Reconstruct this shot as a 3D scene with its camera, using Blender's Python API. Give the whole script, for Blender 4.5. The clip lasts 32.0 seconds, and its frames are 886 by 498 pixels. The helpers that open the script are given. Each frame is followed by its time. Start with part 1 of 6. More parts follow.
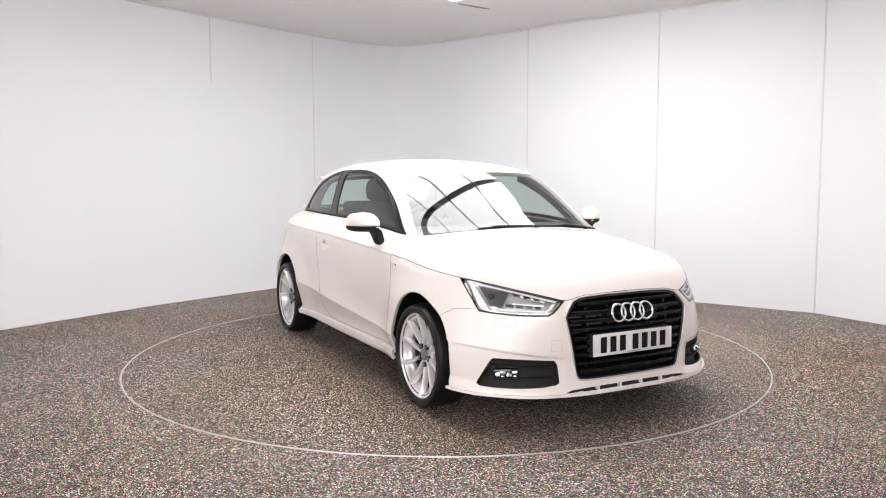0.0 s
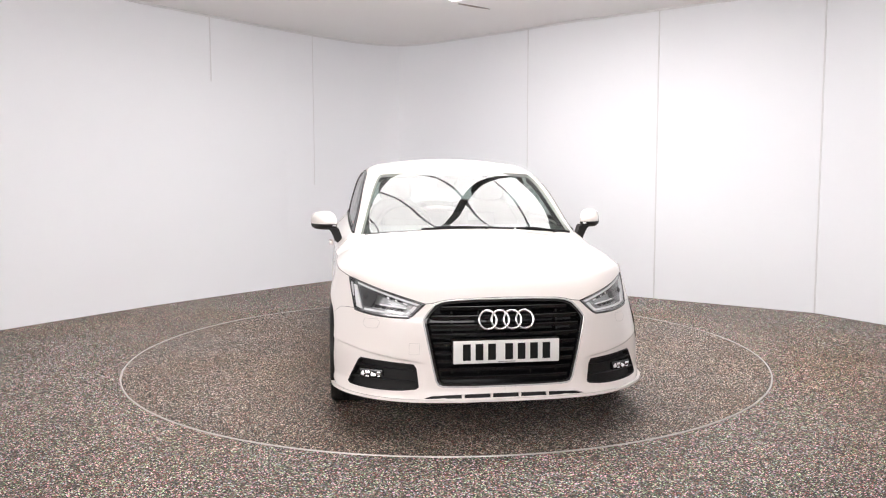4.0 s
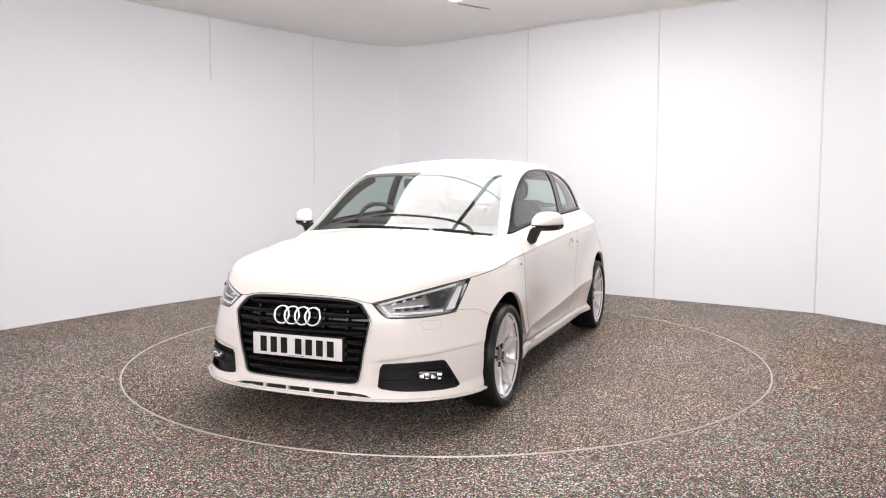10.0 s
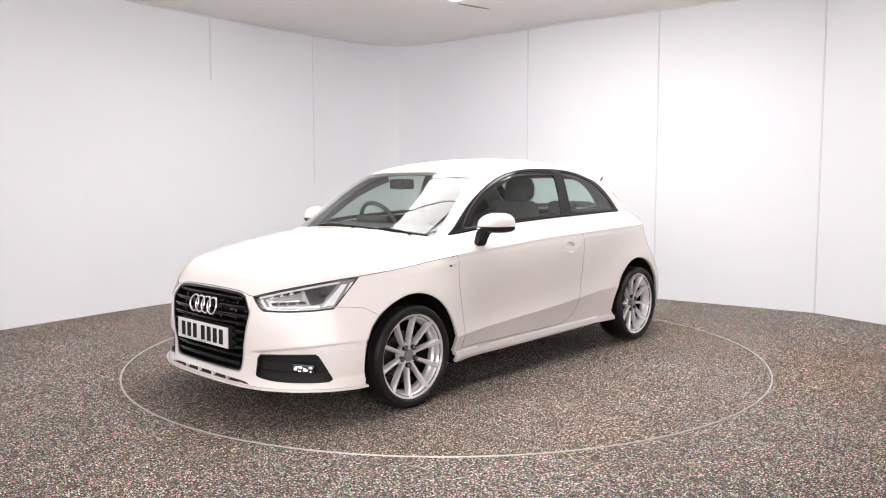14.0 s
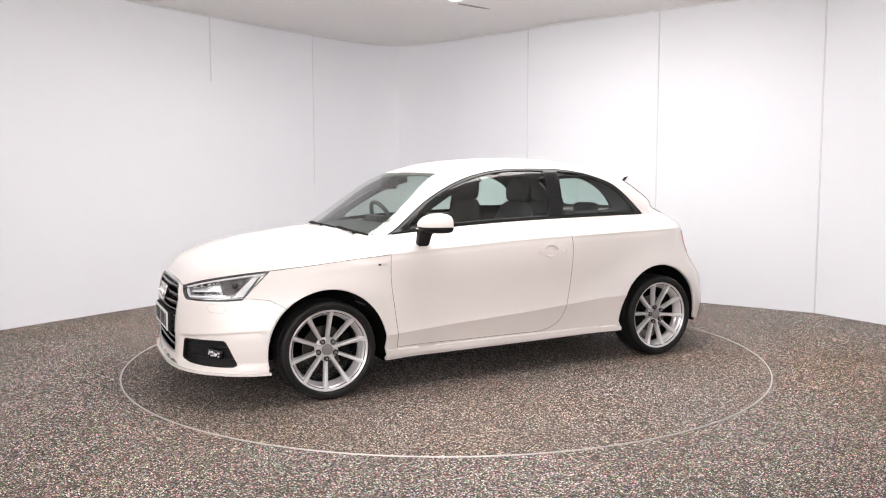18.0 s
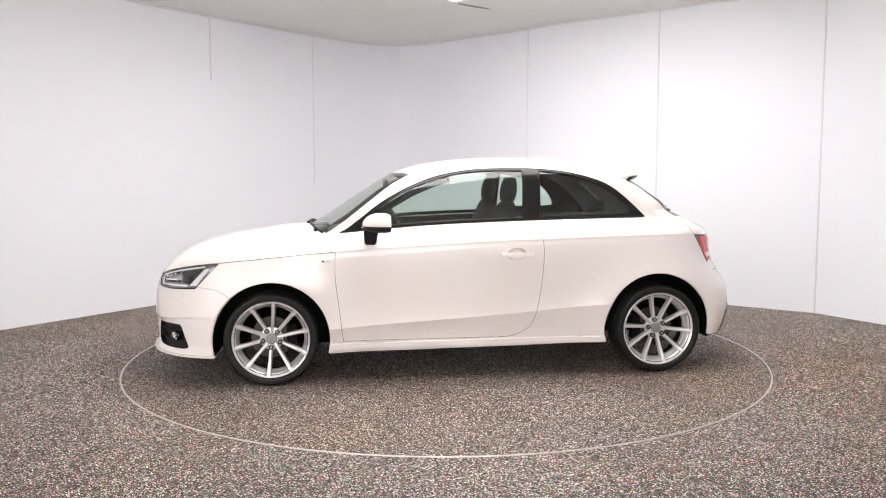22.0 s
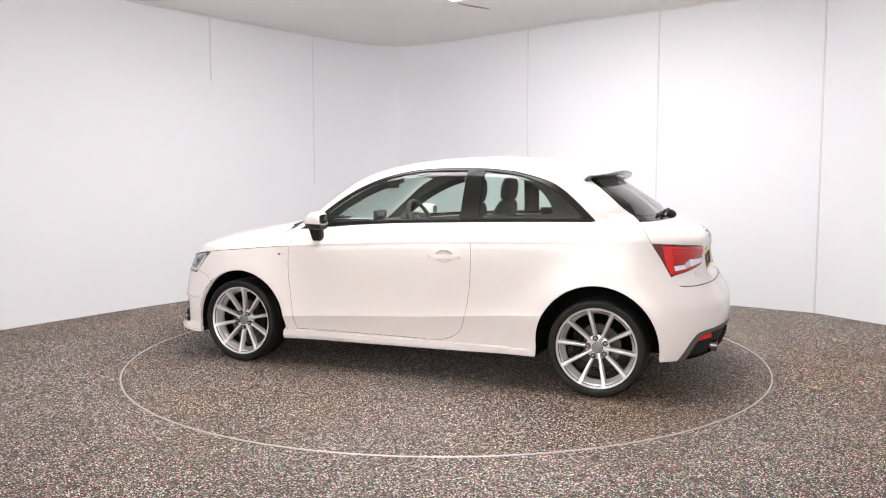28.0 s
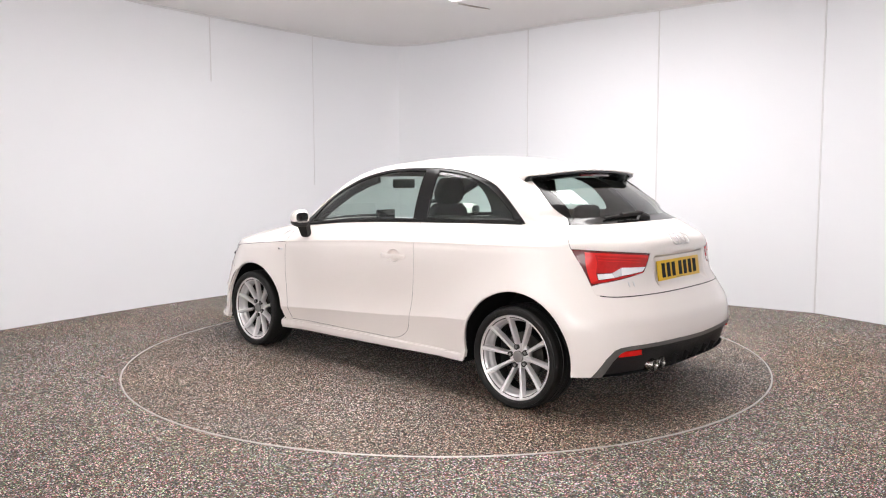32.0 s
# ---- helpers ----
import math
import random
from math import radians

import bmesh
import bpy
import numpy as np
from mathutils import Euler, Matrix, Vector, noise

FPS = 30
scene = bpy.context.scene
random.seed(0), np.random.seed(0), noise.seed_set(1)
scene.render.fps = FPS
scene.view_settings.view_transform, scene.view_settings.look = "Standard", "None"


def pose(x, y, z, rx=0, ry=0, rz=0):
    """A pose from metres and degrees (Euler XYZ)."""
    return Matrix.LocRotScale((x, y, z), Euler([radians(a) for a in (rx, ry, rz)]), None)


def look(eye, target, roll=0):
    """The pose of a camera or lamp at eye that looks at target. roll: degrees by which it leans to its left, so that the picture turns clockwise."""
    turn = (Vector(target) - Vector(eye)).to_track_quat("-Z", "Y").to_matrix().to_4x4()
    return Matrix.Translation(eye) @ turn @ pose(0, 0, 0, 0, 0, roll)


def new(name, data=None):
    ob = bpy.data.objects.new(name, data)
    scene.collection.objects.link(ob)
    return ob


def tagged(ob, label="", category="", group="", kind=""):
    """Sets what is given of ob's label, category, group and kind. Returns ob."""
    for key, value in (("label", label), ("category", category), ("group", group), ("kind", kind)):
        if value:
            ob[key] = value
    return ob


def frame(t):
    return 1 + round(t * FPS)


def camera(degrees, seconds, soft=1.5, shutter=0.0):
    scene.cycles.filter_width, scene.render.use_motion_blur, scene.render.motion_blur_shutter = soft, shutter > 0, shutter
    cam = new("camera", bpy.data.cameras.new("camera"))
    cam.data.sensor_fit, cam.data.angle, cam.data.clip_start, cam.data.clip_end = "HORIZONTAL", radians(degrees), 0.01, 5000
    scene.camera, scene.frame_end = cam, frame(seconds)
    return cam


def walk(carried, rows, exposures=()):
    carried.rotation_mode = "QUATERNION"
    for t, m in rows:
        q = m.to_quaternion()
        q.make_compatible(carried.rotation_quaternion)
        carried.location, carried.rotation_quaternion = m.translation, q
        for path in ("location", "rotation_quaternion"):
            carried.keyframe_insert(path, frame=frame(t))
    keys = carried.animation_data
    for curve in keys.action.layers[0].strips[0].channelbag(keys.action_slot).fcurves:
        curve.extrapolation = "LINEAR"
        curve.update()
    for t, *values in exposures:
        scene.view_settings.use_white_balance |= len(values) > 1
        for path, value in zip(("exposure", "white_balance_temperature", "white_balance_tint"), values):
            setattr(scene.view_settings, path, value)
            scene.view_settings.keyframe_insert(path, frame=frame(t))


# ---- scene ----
cam = camera(59.89, 32.0, soft=1.1)
EYE, AIM = (0.0, -5.622, 1.253), (-0.0184, 0.0, 0.7488)
walk(cam, [(0.0, look(EYE, AIM, -0.174)), (32.0, look(EYE, AIM, -0.174))])

# ---- world and light ----
world = bpy.data.worlds.new("world")
scene.world = world
world.use_nodes = True
world.node_tree.nodes["Background"].inputs["Color"].default_value = (0.9, 0.92, 1.0, 1)
world.node_tree.nodes["Background"].inputs["Strength"].default_value = 0.02
scene.view_settings.exposure = 0.0
PANEL_GLOW = 7.7
# strengths of the unseen fill panels added to brighten the car's front and flank
FRONT_GLOW = 5.0
SIDE_GLOW = 2.4


# ---- materials ----
def nodes_of(name):
    m = bpy.data.materials.new(name)
    m.use_nodes = True
    n, l = m.node_tree.nodes, m.node_tree.links
    return m, n, l, n["Principled BSDF"]


def plain(name, col, rough=0.5, metal=0.0, coat=0.0, bump=0.0, bscale=200.0, vary=0.06, vscale=6.0, trans=0.0, ior=1.45, glow=0.0, spec=0.5, coat_rough=0.04):
    """A surface of one colour with faint stains at two scales and a fine relief."""
    m, n, l, b = nodes_of(name)
    b.inputs["Roughness"].default_value = rough
    b.inputs["Specular IOR Level"].default_value = spec
    b.inputs["Metallic"].default_value = metal
    b.inputs["Coat Weight"].default_value = coat
    b.inputs["Coat Roughness"].default_value = coat_rough
    b.inputs["Transmission Weight"].default_value = trans
    b.inputs["IOR"].default_value = ior
    co = n.new("ShaderNodeTexCoord")
    if vary > 0:
        n1 = n.new("ShaderNodeTexNoise")
        n1.inputs["Scale"].default_value, n1.inputs["Detail"].default_value = vscale, 6
        l.new(co.outputs["Object"], n1.inputs["Vector"])
        mix = n.new("ShaderNodeMix")
        mix.data_type = "RGBA"
        mix.inputs["A"].default_value = (*[c * (1 - vary) for c in col], 1)
        mix.inputs["B"].default_value = (*[min(1, c * (1 + vary)) for c in col], 1)
        l.new(n1.outputs["Fac"], mix.inputs["Factor"])
        l.new(mix.outputs["Result"], b.inputs["Base Color"])
        rm = n.new("ShaderNodeMapRange")
        rm.inputs["To Min"].default_value, rm.inputs["To Max"].default_value = rough * 0.85, min(1, rough * 1.15)
        l.new(n1.outputs["Fac"], rm.inputs["Value"])
        l.new(rm.outputs["Result"], b.inputs["Roughness"])
    else:
        b.inputs["Base Color"].default_value = (*col, 1)
    if bump > 0:
        n2 = n.new("ShaderNodeTexNoise")
        n2.inputs["Scale"].default_value, n2.inputs["Detail"].default_value = bscale, 3
        l.new(co.outputs["Object"], n2.inputs["Vector"])
        bp = n.new("ShaderNodeBump")
        bp.inputs["Strength"].default_value, bp.inputs["Distance"].default_value = bump, 0.002
        l.new(n2.outputs["Fac"], bp.inputs["Height"])
        l.new(bp.outputs["Normal"], b.inputs["Normal"])
    if glow > 0:
        b.inputs["Emission Color"].default_value = (*col, 1)
        b.inputs["Emission Strength"].default_value = glow
    return m


def aggregate(name, dark, scale, stain, hue):
    """Resin-bound stone chips, a few millimetres each, in black, brown, grey and white."""
    m, n, l, b = nodes_of(name)
    co = n.new("ShaderNodeTexCoord")
    v = n.new("ShaderNodeTexVoronoi")
    v.inputs["Scale"].default_value = scale
    l.new(co.outputs["Object"], v.inputs["Vector"])
    sep = n.new("ShaderNodeSeparateColor")
    l.new(v.outputs["Color"], sep.inputs["Color"])
    r = n.new("ShaderNodeValToRGB")
    r.color_ramp.interpolation = "CONSTANT"
    e = r.color_ramp.elements
    stops = [(0.0, (0.003, 0.003, 0.003)), (0.38, (0.026, 0.021, 0.017)), (0.47, (0.11, 0.080, 0.055)), (0.52, (0.26, 0.085, 0.050)), (0.59, (0.08, 0.13, 0.055)),
             (0.66, (0.17, 0.15, 0.125)), (0.74, (0.21, 0.20, 0.24)), (0.81, (0.43, 0.39, 0.34)), (0.905, (0.87, 0.83, 0.78))]
    warm = (1.05 * dark, 0.985 * dark, 0.955 * dark)
    e[0].position, e[0].color = stops[0][0], (*[c * w for c, w in zip(stops[0][1], warm)], 1)
    e[1].position, e[1].color = stops[1][0], (*[c * w for c, w in zip(stops[1][1], warm)], 1)
    for p, c in stops[2:]:
        k = e.new(p)
        k.color = (*[q * w for q, w in zip(c, warm)], 1)
    l.new(sep.outputs["Red"], r.inputs["Fac"])
    big = n.new("ShaderNodeTexNoise")
    big.inputs["Scale"].default_value, big.inputs["Detail"].default_value = 1.7, 5
    l.new(co.outputs["Object"], big.inputs["Vector"])
    dirt = n.new("ShaderNodeMapRange")
    dirt.inputs["From Min"].default_value, dirt.inputs["From Max"].default_value = 0.3, 0.7
    dirt.inputs["To Min"].default_value, dirt.inputs["To Max"].default_value = 0.85, 1.12
    l.new(big.outputs["Fac"], dirt.inputs["Value"])
    mul = n.new("ShaderNodeVectorMath")
    mul.operation = "SCALE"
    # each chip leans to a colour of its own
    lean = n.new("ShaderNodeValToRGB")
    lean.color_ramp.interpolation = "CONSTANT"
    e = lean.color_ramp.elements
    for i, c in enumerate([(0.42, -0.22, -0.10), (-0.28, 0.24, -0.26), (-0.26, 0.02, 0.30), (0.28, -0.20, 0.22), (-0.16, 0.16, -0.16)]):
        k = e[i] if i < 2 else e.new(0.2 * i)
        k.position, k.color = 0.2 * i, (*[1 + hue * q for q in c], 1)
    l.new(sep.outputs["Green"], lean.inputs["Fac"])
    chip = n.new("ShaderNodeVectorMath")
    chip.operation = "MULTIPLY"
    l.new(r.outputs["Color"], chip.inputs[0])
    l.new(lean.outputs["Color"], chip.inputs[1])
    l.new(chip.outputs["Vector"], mul.inputs[0])
    l.new(dirt.outputs["Result"], mul.inputs["Scale"])
    # wide brownish stains
    wide = n.new("ShaderNodeTexNoise")
    wide.inputs["Scale"].default_value, wide.inputs["Detail"].default_value = 0.55, 4
    l.new(co.outputs["Object"], wide.inputs["Vector"])
    rng = n.new("ShaderNodeMapRange")
    rng.inputs["From Min"].default_value, rng.inputs["From Max"].default_value = stain, 0.70
    l.new(wide.outputs["Fac"], rng.inputs["Value"])
    tint = n.new("ShaderNodeMix")
    tint.data_type, tint.blend_type = "RGBA", "MULTIPLY"
    tint.inputs["B"].default_value = (1.0, 0.87, 0.72, 1)
    l.new(rng.outputs["Result"], tint.inputs["Factor"])
    l.new(mul.outputs["Vector"], tint.inputs["A"])
    l.new(tint.outputs["Result"], b.inputs["Base Color"])
    bp = n.new("ShaderNodeBump")
    bp.inputs["Strength"].default_value, bp.inputs["Distance"].default_value = 0.6, 0.003
    bp.invert = True
    l.new(v.outputs["Distance"], bp.inputs["Height"])
    l.new(bp.outputs["Normal"], b.inputs["Normal"])
    b.inputs["Roughness"].default_value = 0.6
    b.inputs["Specular IOR Level"].default_value = 0.36
    return m


WALL = plain("painted_panel", (0.812, 0.824, 0.856), 0.55, bump=0.05, bscale=60, vary=0.012, vscale=1.5)
WALL_TRIM = plain("panel_trim", (0.70, 0.70, 0.715), 0.45, vary=0.02)
CEILING = plain("ceiling_paint", (0.86, 0.845, 0.845), 0.7, bump=0.05, bscale=80, vary=0.02, vscale=2)
FLOOR = aggregate("stone_chip_floor", 1.0, 192, 0.47, 0.8)
TABLE = aggregate("stone_chip_table", 0.93, 190, 0.42, 0.25)
RIM_STEEL = plain("turntable_rim", (0.52, 0.50, 0.48), 0.35, metal=0.7, vary=0.15, vscale=30)
DIFFUSER = plain("light_diffuser", (1.0, 0.97, 0.96), 0.6, vary=0, glow=PANEL_GLOW)
# glow of the added fill panels, out of the camera's view
END_FILL = plain("end_fill_diffuser", (1.0, 0.97, 0.97), 0.6, vary=0, glow=FRONT_GLOW)
SIDE_FILL = plain("side_fill_diffuser", (1.0, 0.97, 0.97), 0.6, vary=0, glow=SIDE_GLOW)
CABLE = plain("grey_cable", (0.34, 0.31, 0.29), 0.6, vary=0.1)
DARK_BAR = plain("dark_frame_bar", (0.34, 0.34, 0.345), 0.5, vary=0.1)
PAINT = plain("white_car_paint", (0.84, 0.785, 0.752), 0.40, coat=1.0, coat_rough=0.095, vary=0.006, vscale=3)
GLOSS_BLACK = plain("gloss_black_trim", (0.012, 0.012, 0.013), 0.12, coat=0.6, vary=0.1)
MATT_BLACK = plain("matt_black_plastic", (0.018, 0.017, 0.017), 0.55, spec=0.25, bump=0.3, bscale=500, vary=0.12)
LINER = plain("arch_liner_plastic", (0.008, 0.008, 0.008), 0.9, spec=0.15, bump=0.3, bscale=120, vary=0.2)
RUBBER = plain("tyre_rubber", (0.012, 0.0117, 0.0115), 0.42, spec=0.35, bump=0.25, bscale=150, vary=0.15, vscale=12)
ALLOY = plain("silver_alloy", (0.80, 0.785, 0.79), 0.30, metal=0.55, coat=0.2, coat_rough=0.15, vary=0.012, vscale=8)
DISC_STEEL = plain("brake_disc_steel", (0.10, 0.095, 0.09), 0.35, metal=1.0, vary=0.2, vscale=60)
CHROME = plain("chrome", (0.82, 0.81, 0.82), 0.08, metal=1.0, vary=0.02)
SATIN = plain("satin_silver", (0.70, 0.69, 0.69), 0.3, metal=0.6, vary=0.03)


# ---- mesh helpers ----
def part(name, bm, material, parent=None, label="", smooth=True, angle=40):
    me = bpy.data.meshes.new(name)
    if smooth:
        for f in bm.faces:
            f.smooth = True
        lim = radians(angle)
        for e in bm.edges:
            if len(e.link_faces) != 2 or e.calc_face_angle(0) > lim:
                e.smooth = False
    bm.normal_update()
    bm.to_mesh(me)
    bm.free()
    for m in (material if isinstance(material, (list, tuple)) else [material]):
        me.materials.append(m)
    ob = new(name, me)
    if parent is not None:
        ob.parent = parent
    if label:
        ob["label"] = label
    return ob


def box(bm, x0, x1, y0, y1, z0, z1, bevel=0.0, m=None):
    r = bmesh.ops.create_cube(bm, size=1)
    vs = r["verts"]
    for v in vs:
        v.co = Vector(((x0 + x1) / 2 + v.co.x * (x1 - x0), (y0 + y1) / 2 + v.co.y * (y1 - y0), (z0 + z1) / 2 + v.co.z * (z1 - z0)))
    if bevel > 0:
        es = list({e for v in vs for e in v.link_edges})
        r = bmesh.ops.bevel(bm, geom=es + vs, offset=bevel, segments=2, affect="EDGES", profile=0.5)
        vs = list({v for f in r["faces"] for v in f.verts})
    if m is not None:
        bmesh.ops.transform(bm, matrix=m, verts=vs)
    return vs


def lathe(bm, prof, axis="y", n=48, closed=True):
    """Turns the profile of (radius, offset along the axis) round that axis."""
    rings = []
    for r, o in prof:
        ring = []
        for i in range(n):
            a = 2 * math.pi * i / n
            p = (r * math.cos(a), o, r * math.sin(a)) if axis == "y" else (o, r * math.cos(a), r * math.sin(a)) if axis == "x" else (r * math.cos(a), r * math.sin(a), o)
            ring.append(bm.verts.new(p))
        rings.append(ring)
    for a, b in zip(rings, rings[1:]):
        for i in range(n):
            bm.faces.new((a[i], a[(i + 1) % n], b[(i + 1) % n], b[i]))
    if closed:
        bm.faces.new(rings[0])
        bm.faces.new(list(reversed(rings[-1])))
    return rings


def tube(bm, pts, r, n=10, closed=False, caps=True):
    """A round bar along the points."""
    pts = [Vector(p) for p in pts]
    k = len(pts)
    rings, up = [], None
    for i, p in enumerate(pts):
        a = pts[(i - 1) % k] if closed or i > 0 else p
        b = pts[(i + 1) % k] if closed or i < k - 1 else p
        t = (b - a).normalized()
        if up is None:
            up = t.orthogonal().normalized()
        up = (up - up.dot(t) * t).normalized()
        s = t.cross(up)
        rr = r[i] if isinstance(r, (list, tuple)) else r
        rings.append([bm.verts.new(p + rr * (math.cos(2 * math.pi * j / n) * up + math.sin(2 * math.pi * j / n) * s)) for j in range(n)])
    for i in range(k if closed else k - 1):
        a, b = rings[i], rings[(i + 1) % k]
        for j in range(n):
            bm.faces.new((a[j], a[(j + 1) % n], b[(j + 1) % n], b[j]))
    if caps and not closed:
        bm.faces.new(list(reversed(rings[0])))
        bm.faces.new(rings[-1])
    return rings


def fresh():
    return bmesh.new()


# ---- the photo booth ----
H_ROOM = 2.99
PLAN = [(-4.75, -8.2), (-4.75, -1.2), (-3.83, 0.67), (-3.36, 1.42), (-2.93, 2.07), (-2.37, 2.80), (-1.86, 3.45), (-1.45, 3.92), (-1.13, 4.24), (-0.86, 4.42), (-0.60, 4.49),
        (-0.34, 4.44), (-0.08, 4.28), (0.20, 4.03), (0.72, 3.62), (1.42, 3.00), (2.20, 2.44), (3.46, 1.52), (3.86, 0.76), (4.55, -1.2), (4.55, -8.2)]


def booth():
    bm = fresh()
    xs = 14.0
    q = [bm.verts.new(p) for p in ((-xs, -xs, 0), (xs, -xs, 0), (xs, xs, 0), (-xs, xs, 0))]
    # ground with a round hole for the turntable
    n, r = 160, 2.2355
    ring = [bm.verts.new((r * math.cos(2 * math.pi * i / n), r * math.sin(2 * math.pi * i / n), 0)) for i in range(n)]
    low = [bm.verts.new((v.co.x, v.co.y, -0.06)) for v in ring]
    for i in range(n):
        j = (i + 1) % n
        bm.faces.new((ring[i], ring[j], low[j], low[i]))
    bmesh.ops.triangle_fill(bm, edges=[bm.edges.new((q[i], q[(i + 1) % 4])) for i in range(4)] + [bm.edges.get((ring[i], ring[(i + 1) % n])) for i in range(n)], use_beauty=True, normal=(0, 0, 1))
    bad = [f for f in bm.faces if abs(f.normal.z) > 0.5 and f.calc_center_median().to_2d().length < 2.1 and all(v.co.to_2d().length < 2.3 for v in f.verts)]
    bmesh.ops.delete(bm, geom=bad, context="FACES_ONLY")
    tagged(part("floor", bm, FLOOR, smooth=False), "speckled grey-brown stone chip floor", "floor", kind="structure")
    # walls, a strip per stretch of the plan
    t = 0.12
    bounds = [0, 2, 6, 13, 16, 17, 18, 20]
    nm = ["wall_west", "wall_northwest", "wall_corner", "wall_north", "wall_northeast", "wall_east_bay", "wall_east"]
    for k, name in enumerate(nm):
        pts = PLAN[bounds[k]:bounds[k + 1] + 1]
        bm = fresh()
        rows = []
        for i, (x, y) in enumerate(pts):
            a = Vector(pts[max(i - 1, 0)])
            b = Vector(pts[min(i + 1, len(pts) - 1)])
            d = (b - a).normalized()
            o = Vector((-d.y, d.x))
            rows.append([bm.verts.new(p) for p in ((x, y, 0), (x, y, H_ROOM), (x + o.x * t, y + o.y * t, H_ROOM), (x + o.x * t, y + o.y * t, 0))])
        for a, b in zip(rows, rows[1:]):
            for j in range(4):
                bm.faces.new((a[j], a[(j + 1) % 4], b[(j + 1) % 4], b[j]))
        bm.faces.new(rows[0])
        bm.faces.new(list(reversed(rows[-1])))
        bmesh.ops.recalc_face_normals(bm, faces=bm.faces)
        tagged(part(name, bm, WALL, angle=25), "smooth white painted panel wall", "wall", kind="structure")
    bm = fresh()
    box(bm, -4.9, 4.7, -8.35, -8.2, 0, H_ROOM)
    tagged(part("wall_south", bm, WALL, smooth=False), "plain white wall closing the booth", "wall", kind="structure")
    bm = fresh()
    box(bm, -4.95, 4.75, -8.4, 4.7, H_ROOM, H_ROOM + 0.1)
    tagged(part("ceiling", bm, CEILING, smooth=False), "smooth off-white painted ceiling", "ceiling", kind="structure")


def wall_at(i, f):
    a, b = Vector(PLAN[i]), Vector(PLAN[i + 1])
    d = (b - a).normalized()
    return a.lerp(b, f), d, Vector((d.y, -d.x))


def strip(name, p, d, n, z0, z1, w, depth, mat, label):
    """An upright cover strip on a wall: place, wall direction, inward normal."""
    bm = fresh()
    m = Matrix(((d.x, n.x, 0, p.x), (d.y, n.y, 0, p.y), (0, 0, 1, 0), (0, 0, 0, 1)))
    box(bm, -w / 2, w / 2, -0.004, depth, z0, z1, bevel=min(w, depth) * 0.3, m=m)
    return tagged(part(name, bm, mat), label, "trim", kind="structure")


booth()
for i, f, z0, w in ((16, 0.0, 0.0, 0.014), (17, 0.0, 0.0, 0.017), (14, 0.34, 1.4, 0.010), (4, 0.80, 2.30, 0.012), (6, 0.66, 1.2, 0.005)):
    p, d, n = wall_at(i, f)
    strip("trim", p, d, n, z0, H_ROOM, w, 0.006, WALL_TRIM, "thin white cover strip over a wall joint")


def coving():
    bm = fresh()
    for a, b in zip(PLAN[1:-1], PLAN[2:-1]):
        a, b = Vector(a), Vector(b)
        d = (b - a).normalized()
        n = Vector((d.y, -d.x))
        m = Matrix(((d.x, n.x, 0, a.x), (d.y, n.y, 0, a.y), (0, 0, 1, 0), (0, 0, 0, 1)))
        box(bm, -0.003, (b - a).length + 0.003, -0.003, 0.014, H_ROOM - 0.022, H_ROOM + 0.003, m=m)
    tagged(part("trim", bm, WALL_TRIM, smooth=False), "slim white trim along the top of the wall", "trim", kind="structure")


coving()

# ---- luminous ceiling panel, its corner pointing to the back ----
PANEL_TURN = -36.73
PANEL_WEST, PANEL_EAST, PANEL_NORTH, PANEL_SOUTH = -1.26, 1.43, 1.563, -1.54


def light_panel():
    top = new("ceiling_light")
    top.matrix_basis = pose(0.155, -0.077, H_ROOM, 0, 0, PANEL_TURN)
    tagged(top, "large square white luminous ceiling light with dark bars", "ceiling light")
    bm = fresh()
    box(bm, PANEL_WEST, PANEL_EAST, PANEL_SOUTH, PANEL_NORTH, -0.034, -0.004, bevel=0.008)
    part("diffuser", bm, DIFFUSER, top, "glowing white diffuser")
    for y in (0.944, 0.316, -0.294, -0.922):
        bm = fresh()
        box(bm, PANEL_WEST, PANEL_EAST, y - 0.013, y + 0.013, -0.056, -0.036, bevel=0.004)
        part("bar", bm, DARK_BAR, top, "thin dark bar")
    bm = fresh()
    box(bm, -0.037, 0.037, PANEL_SOUTH, PANEL_NORTH, -0.100, -0.060, bevel=0.008)
    part("beam", bm, DARK_BAR, top, "broad dark cross beam")
    # a loose lead on the ceiling beside the light
    bm = fresh()
    tube(bm, [(0.136, 2.151, H_ROOM - 0.004), (0.24, 2.228, H_ROOM - 0.005), (0.35, 2.316, H_ROOM - 0.005), (0.458, 2.404, H_ROOM - 0.004)], [0.009, 0.010, 0.008, 0.004], 8)
    tagged(part("cable", bm, CABLE), "short grey cable clipped to the ceiling", "cable")
    return top


light_panel()


def fill_panels():
    """Added unseen fill panels: on the end wall behind the camera and on the west wall beside it."""
    spots = [(x, -8.19, 0.0) for x in (-3.48, -1.16, 1.16)] + [(-4.74, y, -90.0) for y in (-6.6, -4.28)]
    for x, y, turn in spots:
        top = new("light_panel")
        top.matrix_basis = pose(x, y, 0, 0, 0, turn)
        tagged(top, "tall white fill light panel added out of view on the booth's wall", "light panel", group="wall light panels")
        bm = fresh()
        box(bm, -1.155, 1.155, 0.0, 0.05, 1.25, 2.96, bevel=0.006)
        part("diffuser", bm, SIDE_FILL if turn else END_FILL, top, "glowing white diffuser")
        bm = fresh()
        box(bm, -1.155, 1.155, 0.0, 0.06, 1.20, 1.246)
        part("sill", bm, WALL_TRIM, top, "white lower edge")


fill_panels()


